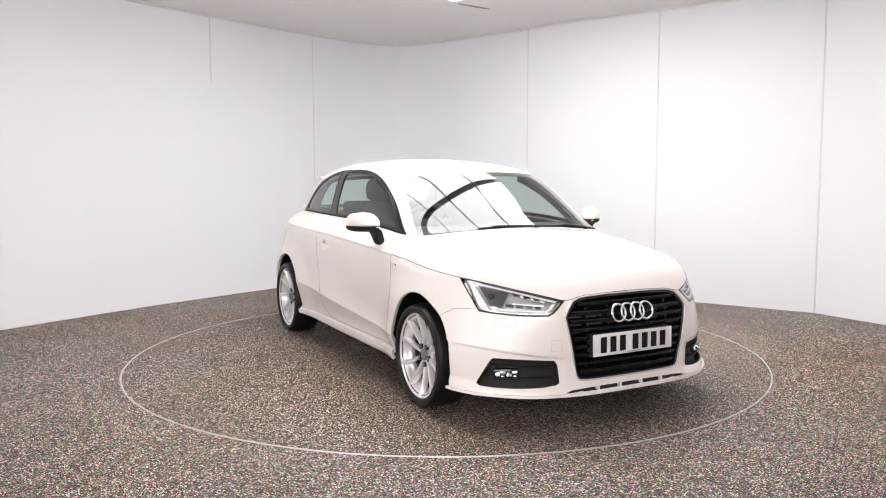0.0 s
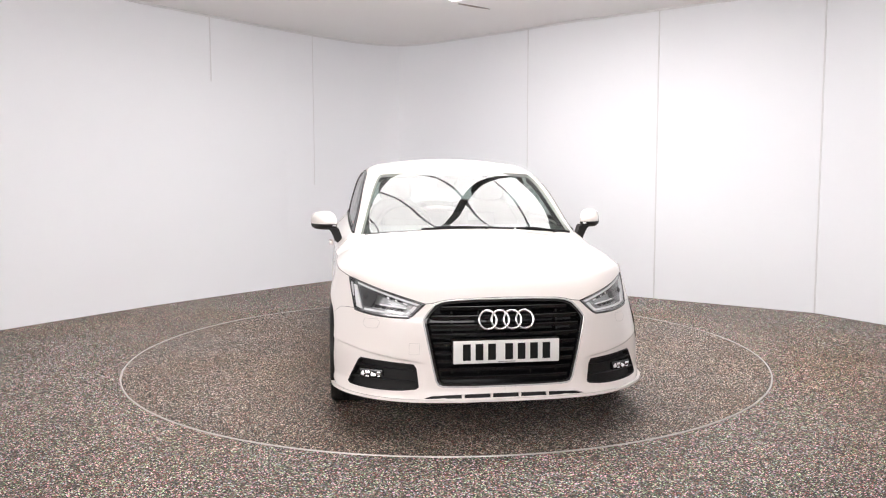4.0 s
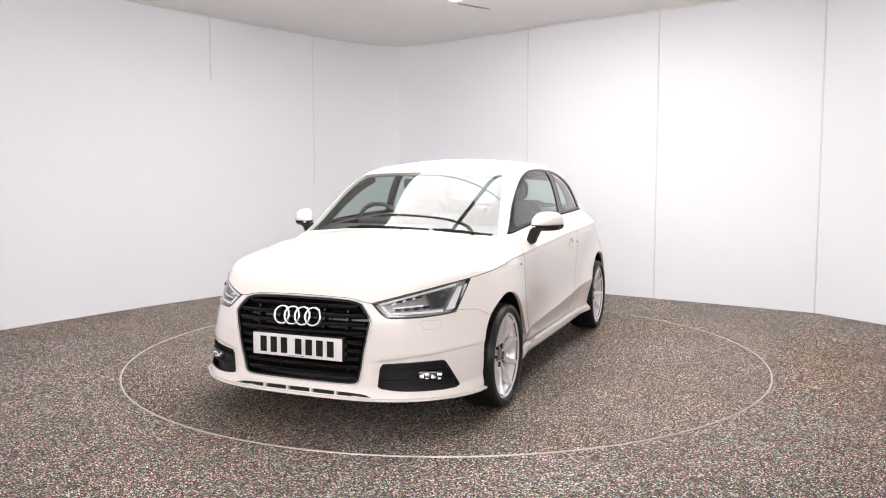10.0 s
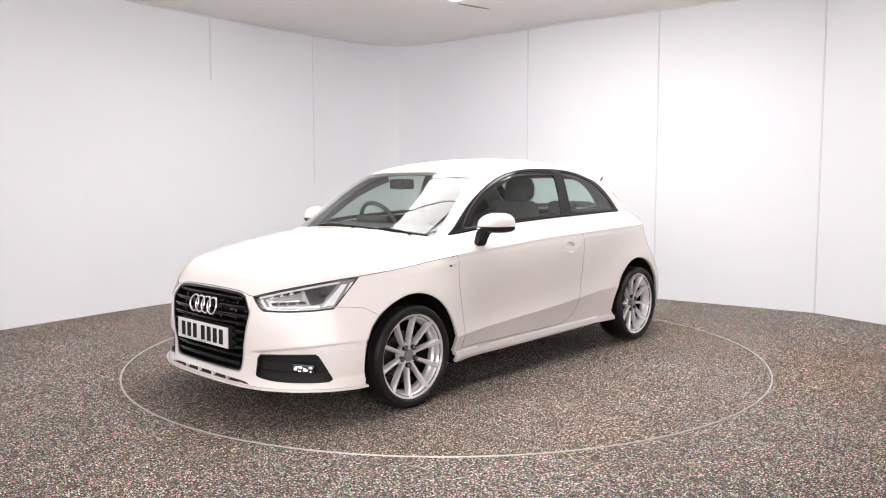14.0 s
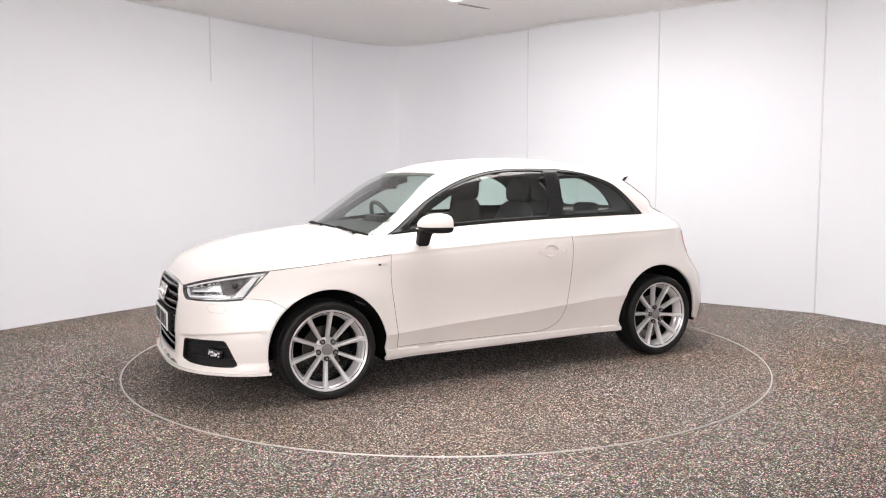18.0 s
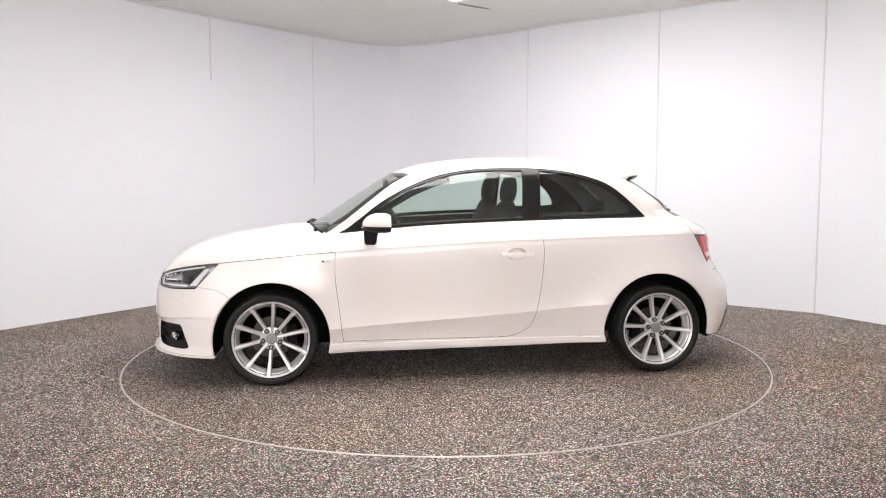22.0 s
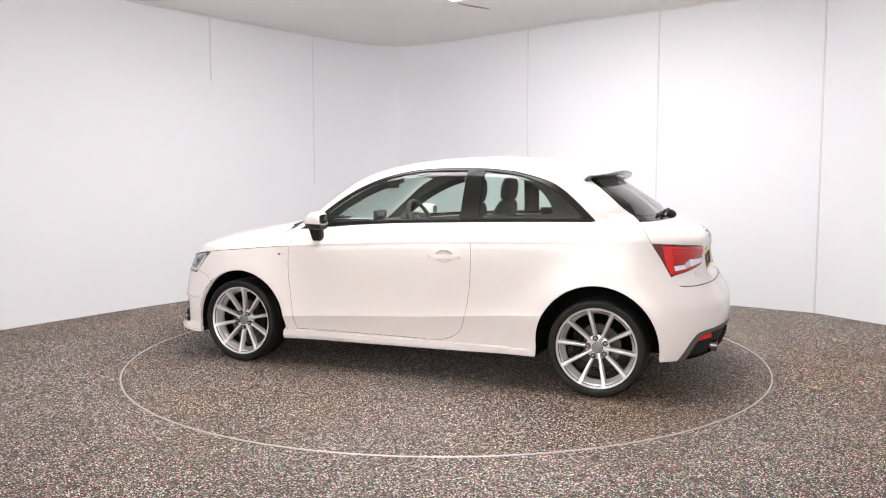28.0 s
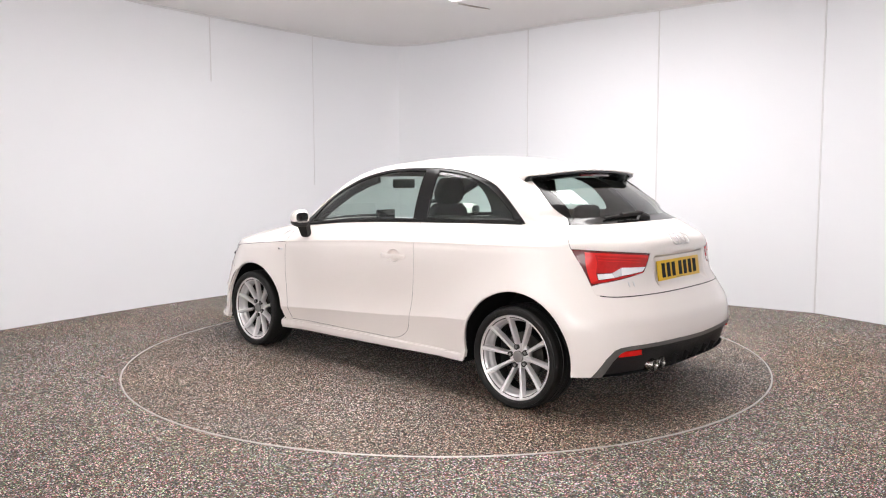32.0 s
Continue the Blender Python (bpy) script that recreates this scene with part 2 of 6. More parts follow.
def turntable():
    top = new("turntable")
    tagged(top, "round stone chip turntable with a thin metal rim", "turntable")
    bm = fresh()
    lathe(bm, [(2.2240, -0.05), (2.2240, 0.0)], "z", 160)
    part("disc", bm, TABLE, top, smooth=False)
    bm = fresh()
    lathe(bm, [(2.2245, -0.05), (2.2245, 0.002), (2.2260, 0.004), (2.2325, 0.004), (2.2340, 0.002), (2.2340, -0.05)], "z", 160, closed=False)
    part("rim", bm, RIM_STEEL, top, "thin pale metal rim")
    return top


table = turntable()


# ---- the car: one smooth body form, cut into its panels ----
def knots(xs, vs):
    """A smooth curve through the knots (cubic, no overshoot at the ends)."""
    xs, vs = np.array(xs, float), np.array(vs, float)
    o = np.argsort(xs)
    xs, vs = xs[o], vs[o]
    h = np.diff(xs)
    d = np.diff(vs) / h
    m = np.zeros_like(vs)
    m[0], m[-1] = d[0], d[-1]
    for i in range(1, len(xs) - 1):
        if d[i - 1] * d[i] > 0:
            w1, w2 = 2 * h[i] + h[i - 1], h[i] + 2 * h[i - 1]
            m[i] = (w1 + w2) / (w1 / d[i - 1] + w2 / d[i])

    def f(x):
        x = np.clip(x, xs[0], xs[-1])
        i = np.clip(np.searchsorted(xs, x, side="right") - 1, 0, len(xs) - 2)
        t = (x - xs[i]) / h[i]
        return ((2 * t**3 - 3 * t**2 + 1) * vs[i] + (t**3 - 2 * t**2 + t) * h[i] * m[i] + (-2 * t**3 + 3 * t**2) * vs[i + 1] + (t**3 - t**2) * h[i] * m[i + 1])
    return f


def soft(f, lo, hi, sigma):
    """The same curve with its bends rounded off."""
    h = 0.004
    g = np.arange(lo - 0.3, hi + 0.3, h)
    v = f(g)
    k = np.arange(-int(4 * sigma / h), int(4 * sigma / h) + 1) * h
    w = np.exp(-0.5 * (k / sigma) ** 2)
    n = len(k) // 2
    pad = np.concatenate([v[0] + (np.arange(-n, 0)) * (v[1] - v[0]), v, v[-1] + np.arange(1, n + 1) * (v[-1] - v[-2])])
    sm = np.convolve(pad, w / w.sum(), mode="valid")
    d = np.gradient(sm, h)

    def out(x):
        t = np.clip((x - g[0]) / h, 0, len(g) - 1.001)
        i = t.astype(int) if hasattr(t, "astype") else int(t)
        t = t - i
        return (2 * t**3 - 3 * t**2 + 1) * sm[i] + (t**3 - 2 * t**2 + t) * h * d[i] + (-2 * t**3 + 3 * t**2) * sm[i + 1] + (t**3 - t**2) * h * d[i + 1]
    return out


ROOF_LINE = soft(knots([2.14, 2.05, 2.01, 1.965, 1.884, 1.78, 1.672, 1.56, 1.461, 1.33, 1.209, 1.10, 1.01, 0.92, 0.817, 0.651, 0.445, 0.33, 0.195, 0.0, -0.199, -0.397, -0.594, -0.79, -0.988, -1.079, -1.14, -1.222, -1.425, -1.588, -1.659, -1.934],
                       [0.52, 0.615, 0.662, 0.712, 0.775, 0.827, 0.862, 0.887, 0.906, 0.925, 0.943, 0.953, 0.958, 1.005, 1.069, 1.179, 1.303, 1.344, 1.376, 1.399, 1.412, 1.416, 1.409, 1.391, 1.356, 1.331, 1.297, 1.248, 1.116, 1.004, 0.976, 0.92]), -2.1, 2.2, 0.028)
CROWN = soft(knots([2.14, 1.63, 1.12, 1.0, 0.9, 0.8, 0.41, 0.0, -0.92, -1.22, -1.63], [0.16, 0.17, 0.15, 0.17, 0.197, 0.20, 0.168, 0.155, 0.165, 0.175, 0.13]), -2.1, 2.2, 0.08)
BELT = soft(knots([1.2162, 0.8108, 0.5838, 0.1875, -0.3527, -1.1929, -1.7229],
             [0.8951, 0.9225, 0.9449, 0.9733, 0.9916, 1.0038, 0.9916]), -2.1, 2.2, 0.06)
SHOULDER = soft(knots([2.027, 1.5203, 0.8007, 0.3649, -0.1672, -0.5169, -1.054, -1.4797, -1.9257],
                 [0.6867, 0.7528, 0.8209, 0.8463, 0.8727, 0.8818, 0.894, 0.8991, 0.8951]), -2.1, 2.2, 0.06)
CREASE = soft(knots([1.7229, 0.7804, 0.3649, -0.1662, -0.4155, -0.8412, -1.7229],
               [0.3208, 0.3462, 0.3727, 0.4032, 0.4225, 0.455, 0.4936]), -2.1, 2.2, 0.06)
W_SHOULDER = soft(knots([2.1284, 1.8243, 1.5709, 1.2162, 0.8108, 0.2027, -0.5068, -1.0135, -1.3176, -1.5709, -1.7736, -2.027],
                   [0.7042, 0.7595, 0.7897, 0.8128, 0.8169, 0.8269, 0.831, 0.8199, 0.7930, 0.7500, 0.7010, 0.6200]), -2.1, 2.2, 0.06)
W_MID = soft(knots([2.1284, 1.8243, 1.5709, 1.2162, 0.8108, 0.2027, -0.5068, -1.0135, -1.3176, -1.6216, -1.8243, -2.027],
              [0.7444, 0.7947, 0.8169, 0.8269, 0.8229, 0.833, 0.837, 0.837, 0.8299, 0.7998, 0.7646, 0.7243]), -2.1, 2.2, 0.06)
W_BELT = soft(knots([1.4189, 0.8108, 0.2027, -0.5068, -1.1959, -1.6216, -2.027],
               [0.6841, 0.7042, 0.7193, 0.7163, 0.676, 0.6036, 0.503]), -2.1, 2.2, 0.06)
W_TOP = soft(knots([1.4189, 0.8108, 0.4054, 0.0, -0.4054, -0.9122, -1.2162, -1.6216, -2.027],
              [0.503, 0.5282, 0.5694, 0.6036, 0.6137, 0.5935, 0.5583, 0.503, 0.4527]), -2.1, 2.2, 0.06)
NOSE = soft(knots([0.08, 0.15, 0.19, 0.215, 0.245, 0.33, 0.41, 0.49, 0.57, 0.625, 0.685, 0.785, 0.99], [2.022, 2.032, 2.030, 2.022, 2.014, 2.014, 2.022, 2.023, 2.018, 2.004, 1.978, 1.93, 1.81]), 0.0, 1.1, 0.010)
NOSE_TURN = soft(knots([0.1, 0.22, 0.37, 0.48, 0.60, 0.75, 1.0], [0.66, 0.68, 0.75, 0.92, 1.08, 1.18, 1.2]), 0.0, 1.1, 0.03)
TAIL = soft(knots([0.08, 0.18, 0.31, 0.40, 0.514, 0.585, 0.646, 0.707, 0.788, 0.85, 0.905, 0.935, 0.96, 0.985, 1.0, 1.04],
                  [-1.81, -1.853, -1.906, -1.926, -1.919, -1.886, -1.845, -1.812, -1.798, -1.797, -1.788, -1.768, -1.730, -1.68, -1.64, -1.50]), 0.0, 1.2, 0.012)
TAIL_TURN = soft(knots([0.1, 0.25, 0.45, 0.69, 0.89, 1.1], [0.40, 0.41, 0.48, 0.58, 0.82, 0.88]), 0.0, 1.2, 0.03)
BELLY = knots([2.14, 1.9, 1.62, 1.5, 0.9, 0.0, -0.9, -1.5, -1.75, -2.0], [0.186, 0.186, 0.186, 0.182, 0.182, 0.190, 0.205, 0.225, 0.235, 0.25])
AXLE_F, AXLE_R, AXLE_Z = 1.2345, -1.2345, 0.286
ARCHES = ((1.231, 0.284, 0.359), (-1.229, 0.292, 0.362))


def ease(a, b, x):
    t = np.clip((x - a) / (b - a), 0, 1)
    return t * t * (3 - 2 * t)


def side_y(x, z):
    """Half width of the body at a length and a height."""
    zs, zb, zc = SHOULDER(x), BELT(x), CREASE(x)
    ws, wm, wb, wt = W_SHOULDER(x), W_MID(x), W_BELT(x), W_TOP(x)
    mid = 1 - ease(0.95, 1.45, np.abs(x))
    tuck = 0.012 + 0.030 * mid
    wc = wm - 0.004
    sill = wm - 0.012
    y = np.where(z < 0.215, sill - 0.5 * np.maximum(0.215 - z, 0) * (0.5 + 0.5 * mid), sill + 0 * z)
    y = np.where(z > 0.2405, sill + ((wc - tuck) - sill) * np.clip((z - 0.2405) / 0.010, 0, 1), y)
    t = np.clip((z - 0.2505) / np.maximum(zc - 0.2505, 0.01), 0, 1)
    y = np.where(z > 0.2505, wc - tuck + tuck * t, y)
    t = np.clip((z - zc) / (zs - zc), 0, 1)
    under = np.clip((z - zs + 0.036) / 0.022, 0, 1) * np.clip((zs - z) / 0.014, 0, 1)
    y = np.where(z > zc, wc + (ws - wc) * t + 0.014 * 4 * t * (1 - t) * (0.6 + 0.4 * t) - 0.013 * 6.75 * t * (1 - t) ** 2 * mid - 0.0022 * under * (1 - ease(1.2, 1.6, np.abs(x))), y)
    t = np.clip((z - zs) / (zb - zs), 0, 1)
    y = np.where(z > zs, ws + (wb + 0.010 - ws) * (0.75 * t + 0.25 * t * t), y)
    t = np.clip((z - zb) / 0.02, 0, 1)
    y = np.where(z > zb, wb + 0.010 * (1 - t), y)
    t = np.clip((z - zb - 0.02) / (1.335 - zb - 0.02), 0, 1.3)
    y = np.where(z > zb + 0.02, wb + (wt - wb) * t + 0.012 * 4 * t * (1 - t), y)
    for ax, az, r in ARCHES:
        d = np.sqrt((x - ax) ** 2 + (z - az) ** 2)
        y = y + 0.030 * (1 - ease(r - 0.02, r + 0.30, d)) ** 1.5 * (1 - ease(0.55, 0.86, z))
    return y


def top_z(x, y):
    return ROOF_LINE(x) - CROWN(x) * y * y - 0.16 * np.maximum(np.abs(y) - 0.45, 0) ** 2


def smax(a, b, r):
    h = np.maximum(r - np.abs(a - b), 0) / r
    return np.maximum(a, b) + h * h * r * 0.25


def form(x, y, z):
    """Below zero inside the body."""
    y = np.abs(y)
    slope = (ROOF_LINE(x + 0.02) - ROOF_LINE(x - 0.02)) / 0.04
    top = (z - top_z(x, y)) / np.sqrt(1 + slope * slope)
    side = (y - side_y(x, z)) * 0.97
    green = ease(0.86, 1.02, z)
    f = smax(top, side, 0.07 + 0.03 * green)
    step = 0.016 * (1 - ease(-0.008, 0.008, z - 0.374 - 0.13 * (y - 0.42))) * ease(0.21, 0.25, z) * ease(0.38, 0.46, y)
    nose = x - (NOSE(z) - 0.06 * y**2 - NOSE_TURN(z) * y**4 - step)
    f = smax(f, nose * 0.95, 0.06)
    recess = 0.030 * ease(0.315, 0.270, y) * ease(0.842, 0.824, z) * ease(0.655, 0.705, z)
    tail = (TAIL(z) + 0.10 * y**2 + TAIL_TURN(z) * y**4 + recess) - x
    f = smax(f, tail * 0.95, 0.05)
    return smax(f, BELLY(x) - z, 0.008)


def form_normal(p):
    e = 0.0015
    x, y, z = p[:, 0], p[:, 1], p[:, 2]
    g = np.stack([form(x + e, y, z) - form(x - e, y, z), form(x, y + e, z) - form(x, y - e, z), form(x, y, z + e) - form(x, y, z - e)], 1)
    return g / np.maximum(np.linalg.norm(g, axis=1, keepdims=True), 1e-9)


def skin(step=0.02):
    """The half body (y >= 0) as vertices and four-sided faces."""
    gx = np.arange(-2.02, 2.12, step)
    gy = np.arange(-step * 1.5, 0.98, step)
    gz = np.arange(0.09, 1.47, step)
    f = form(gx[:, None, None], gy[None, :, None], gz[None, None, :])
    s = f < 0
    nx, ny, nz = f.shape
    acc = np.zeros((nx - 1, ny - 1, nz - 1, 3))
    cnt = np.zeros((nx - 1, ny - 1, nz - 1))
    corner = [(i, j, k) for i in (0, 1) for j in (0, 1) for k in (0, 1)]
    for a in corner:
        for ax in range(3):
            if a[ax]:
                continue
            b = list(a)
            b[ax] = 1
            fa = f[a[0]:nx - 1 + a[0], a[1]:ny - 1 + a[1], a[2]:nz - 1 + a[2]]
            fb = f[b[0]:nx - 1 + b[0], b[1]:ny - 1 + b[1], b[2]:nz - 1 + b[2]]
            hit = (fa < 0) != (fb < 0)
            t = np.where(hit, fa / np.where(hit, fa - fb, 1), 0)
            for c in range(3):
                acc[..., c] += np.where(hit, a[c] + (t if c == ax else 0), 0)
            cnt += hit
    live = cnt > 0
    idx = -np.ones(cnt.shape, int)
    idx[live] = np.arange(live.sum())
    base = np.argwhere(live)
    p = (base + acc[live] / cnt[live][:, None]) * step + np.array([gx[0], gy[0], gz[0]])
    for _ in range(5):
        v = form(p[:, 0], p[:, 1], p[:, 2])
        e = 0.003
        g = np.stack([form(p[:, 0] + e, p[:, 1], p[:, 2]) - form(p[:, 0] - e, p[:, 1], p[:, 2]), form(p[:, 0], p[:, 1] + e, p[:, 2]) - form(p[:, 0], p[:, 1] - e, p[:, 2]),
                      form(p[:, 0], p[:, 1], p[:, 2] + e) - form(p[:, 0], p[:, 1], p[:, 2] - e)], 1) / (2 * e)
        p = p - np.clip(v / np.maximum((g * g).sum(1), 0.2), -0.01, 0.01)[:, None] * g
    faces = []
    for ax in range(3):
        o = [q for q in range(3) if q != ax]
        sa = [slice(1, -1)] * 3
        sb = [slice(1, -1)] * 3
        sa[ax], sb[ax] = slice(0, -1), slice(1, None)
        flip = s[tuple(sa)] != s[tuple(sb)]
        for q in np.argwhere(flip):
            c = q.copy()
            c[o[0]] += 1
            c[o[1]] += 1
            ids = []
            for da, db in ((0, 0), (1, 0), (1, 1), (0, 1)):
                r = c.copy()
                r[o[0]] -= da
                r[o[1]] -= db
                ids.append(int(idx[tuple(r)]))
            faces.append(ids)
    return p, faces


def body_bmesh():
    p, faces = skin()
    bm = bmesh.new()
    vs = [bm.verts.new(q) for q in p]
    for f in faces:
        if len(set(f)) == 4 and min(f) >= 0:
            try:
                bm.faces.new([vs[i] for i in f])
            except ValueError:
                pass
    bmesh.ops.bisect_plane(bm, geom=bm.verts[:] + bm.edges[:] + bm.faces[:], plane_co=(0, 0, 0), plane_no=(0, -1, 0), clear_outer=True)
    for v in bm.verts:
        if abs(v.co.y) < 1e-4:
            v.co.y = 0
    bmesh.ops.recalc_face_normals(bm, faces=bm.faces)
    return bm


def wrap(front, z):
    """Interpolates a list of (height, length) pairs."""
    a = sorted(front)
    return np.interp(z, [p[0] for p in a], [p[1] for p in a])


def bend(pts, n=6):
    """More points along a smooth line through the points."""
    out = []
    k = len(pts)
    for i in range(k - 1):
        p0, p1, p2, p3 = (Vector(pts[max(0, min(k - 1, j))]) for j in (i - 1, i, i + 1, i + 2))
        for s in range(n):
            t = s / n
            out.append(tuple(0.5 * (2 * p1 + (p2 - p0) * t + (2 * p0 - 5 * p1 + 4 * p2 - p3) * t * t + (3 * p1 - p0 - 3 * p2 + p3) * t**3)))
    return out + [tuple(pts[-1])]


def belt_line(a, b, n, lift=0.0):
    return [(a + (b - a) * i / n, float(BELT(a + (b - a) * i / n)) + lift) for i in range(n + 1)]


# how the windscreen bulges: powers of length and half width, and their share of the height
SCREEN_BEND = [(1, 0, -0.18835), (2, 0, -0.00221), (3, 0, 0.00566), (4, 0, -0.00318), (5, 0, 0.00032), (6, 0, -0.00216), (0, 2, -0.06511), (1, 2, 0.00143), (2, 2, -0.02764), (3, 2, -0.00272), (4, 2, 0.01184), (0, 4, -0.00526), (1, 4, 0.00021), (2, 4, 0.00143), (3, 4, 0.00803), (0, 6, -0.01476), (1, 6, -0.00441)]


def screen_normals(p):
    x, y = (p[:, 0] - 0.68) / 0.3, p[:, 1] / 0.6
    dx = sum(c * i * x ** max(i - 1, 0) * y**j for i, j, c in SCREEN_BEND) / 0.3
    dy = sum(c * j * x**i * y ** max(j - 1, 0) for i, j, c in SCREEN_BEND) / 0.6
    n = np.stack([-dx, -dy, 1 + 0 * dx], 1)
    return n / np.linalg.norm(n, axis=1, keepdims=True)


# outlines on the side (length, height)
DLO_TOP = bend([(0.8104, 0.9245), (0.7324, 0.9703), (0.5521, 1.1064), (0.3697, 1.2081), (0.1874, 1.2762), (0.0051, 1.3117), (-0.1783, 1.3249), (-0.4336, 1.3239), (-0.5794, 1.3148), (-0.7253, 1.2924),
                (-0.9056, 1.2386), (-1.012, 1.1735), (-1.1184, 1.079), (-1.1903, 1.0079)], 3)
DLO = DLO_TOP + belt_line(-1.1903, 0.8104, 14, 0.002)[1:-1]
GLASS_F = bend([(0.6686, 0.9790), (0.5521, 1.0855), (0.4072, 1.1775), (0.1874, 1.2605), (0.0051, 1.2990), (-0.1773, 1.3125), (-0.3768, 1.3115)], 3) + [(-0.3667, 1.1542), (-0.3566, 1.0079)] + belt_line(-0.3566, 0.6686, 8, 0.018)[1:]
GLASS_R = bend([(-0.4822, 1.3090), (-0.5794, 1.3010), (-0.7253, 1.2765), (-0.8864, 1.2210), (-0.9930, 1.1550), (-1.0830, 1.0770), (-1.1250, 1.0221)], 3) + belt_line(-1.1250, -0.468, 6, 0.020)
DOOR = bend([(0.8256, 0.8951), (0.8347, 0.8392), (0.8428, 0.7243), (0.8388, 0.6176), (0.8256, 0.5109), (0.8104, 0.3818), (0.7962, 0.2505)], 3) + [(0.6078, 0.2505), (0.2026, 0.2505)] + bend([(-0.15, 0.2505), (-0.2381, 0.2565), (-0.3039, 0.271), (-0.3566, 0.2985), (-0.3991, 0.3432), (-0.4326, 0.4509), (-0.4558, 0.5851),
            (-0.467, 0.7202), (-0.469, 0.827), (-0.4538, 0.9133), (-0.4305, 0.9957)], 4) + belt_line(-0.4305, 0.8104, 8)[1:]
HOOD_SIDE = [(1.5803, 0.7446), (1.5327, 0.7518), (1.4182, 0.765), (1.249, 0.7812), (1.1143, 0.7934), (1.0008, 0.8026), (0.9117, 0.8097), (0.8428, 0.8158)]
LAMP_REAR = [(0.80, 1.50), (0.78, 1.52), (0.747, 1.546), (0.70, 1.593), (0.65, 1.642), (0.603, 1.685), (0.575, 1.73)]
BUMPER_F = [(0.63, 1.76), (0.603, 1.685), (0.600, 1.63), (0.592, 1.558), (0.565, 1.509), (0.539, 1.467), (0.483, 1.397), (0.28, 1.316)]
GATE_SIDE = [(1.0526, -1.405), (1.003, -1.437), (0.95, -1.480), (0.91, -1.505), (0.887, -1.518), (0.788, -1.578), (0.69, -1.632), (0.655, -1.657), (0.585, -1.72)]
GLASS_SIDE = [(1.36, -1.005), (1.30, -1.070), (1.26, -1.115), (1.20, -1.200), (1.135, -1.280), (1.072, -1.352), (1.0062, -1.437)]
LAMP_SIDE = [(0.92, -1.500), (0.887, -1.518), (0.788, -1.578), (0.69, -1.632), (0.65, -1.660)]
BUMPER_R = [(0.69, -1.632), (0.646, -1.622), (0.565, -1.569), (0.483, -1.523), (0.28, -1.462)]
SILL_TOP = 0.2505
HANDLE_X, HANDLE_Z, HANDLE_A, HANDLE_B = -0.2945, 0.787, 0.0585, 0.039
# outlines at the front (half width, height)
LAMP_F = [(0.386, 0.655), (0.45, 0.673), (0.52, 0.692), (0.59, 0.710), (0.66, 0.729), (0.735, 0.748), (0.80, 0.765), (0.86, 0.780), (0.86, 0.605), (0.80, 0.601), (0.72, 0.597), (0.675, 0.590), (0.60, 0.586), (0.53, 0.586), (0.469, 0.588), (0.448, 0.600), (0.427, 0.618)]
GRILLE = [(-0.02, 0.679), (0.14, 0.677), (0.262, 0.672), (0.305, 0.666), (0.34, 0.653), (0.372, 0.620), (0.395, 0.588), (0.399, 0.576), (0.394, 0.548), (0.372, 0.440), (0.352, 0.342), (0.338, 0.282), (0.328, 0.266), (0.31, 0.258), (0.277, 0.2555), (0.14, 0.2545), (-0.02, 0.2545)]
GRILLE_IN = [(-0.02, 0.665), (0.14, 0.663), (0.255, 0.658), (0.297, 0.653), (0.33, 0.641), (0.36, 0.611), (0.381, 0.583), (0.384, 0.574), (0.379, 0.548), (0.357, 0.440), (0.337, 0.342), (0.324, 0.287), (0.316, 0.276), (0.304, 0.2705), (0.275, 0.2680), (0.14, 0.2670), (-0.02, 0.2670)]
FOG = [(0.434, 0.340), (0.446, 0.359), (0.52, 0.363), (0.60, 0.366), (0.66, 0.3675), (0.695, 0.367), (0.704, 0.358), (0.722, 0.32), (0.745, 0.268), (0.757, 0.240), (0.748, 0.232), (0.70, 0.229), (0.62, 0.229), (0.55, 0.231), (0.494, 0.234), (0.44, 0.241), (0.424, 0.252)]
SLOT = [(-0.02, 0.2205), (0.15, 0.2195), (0.276, 0.217), (0.345, 0.2135), (0.365, 0.212), (0.400, 0.2010), (0.345, 0.2015), (0.276, 0.2022), (0.15, 0.203), (-0.02, 0.203)]
HOOD_FRONT = [(-0.02, 0.6825), (0.14, 0.6805), (0.262, 0.676), (0.31, 0.669), (0.345, 0.660), (0.386, 0.655), (0.45, 0.673), (0.52, 0.692), (0.59, 0.710), (0.66, 0.729), (0.735, 0.748), (0.80, 0.765)]
# outlines seen from above (length, half width)
SCREEN = [(1.005, -0.02), (1.005, 0.0), (0.995, 0.2), (0.970, 0.4), (0.935, 0.55), (0.897, 0.666), (0.80, 0.645), (0.70, 0.620), (0.60, 0.594), (0.50, 0.565), (0.42, 0.541), (0.360, 0.522), (0.352, 0.512), (0.37, 0.45), (0.395, 0.34), (0.42, 0.2), (0.43, 0.1), (0.434, 0.0), (0.434, -0.02)]
COWL = [(1.018, -0.02), (1.018, 0.0), (1.008, 0.2), (0.983, 0.4), (0.949, 0.55), (0.912, 0.668), (0.885, 0.70), (0.858, 0.74), (0.845, 0.78), (0.845, 0.87)]
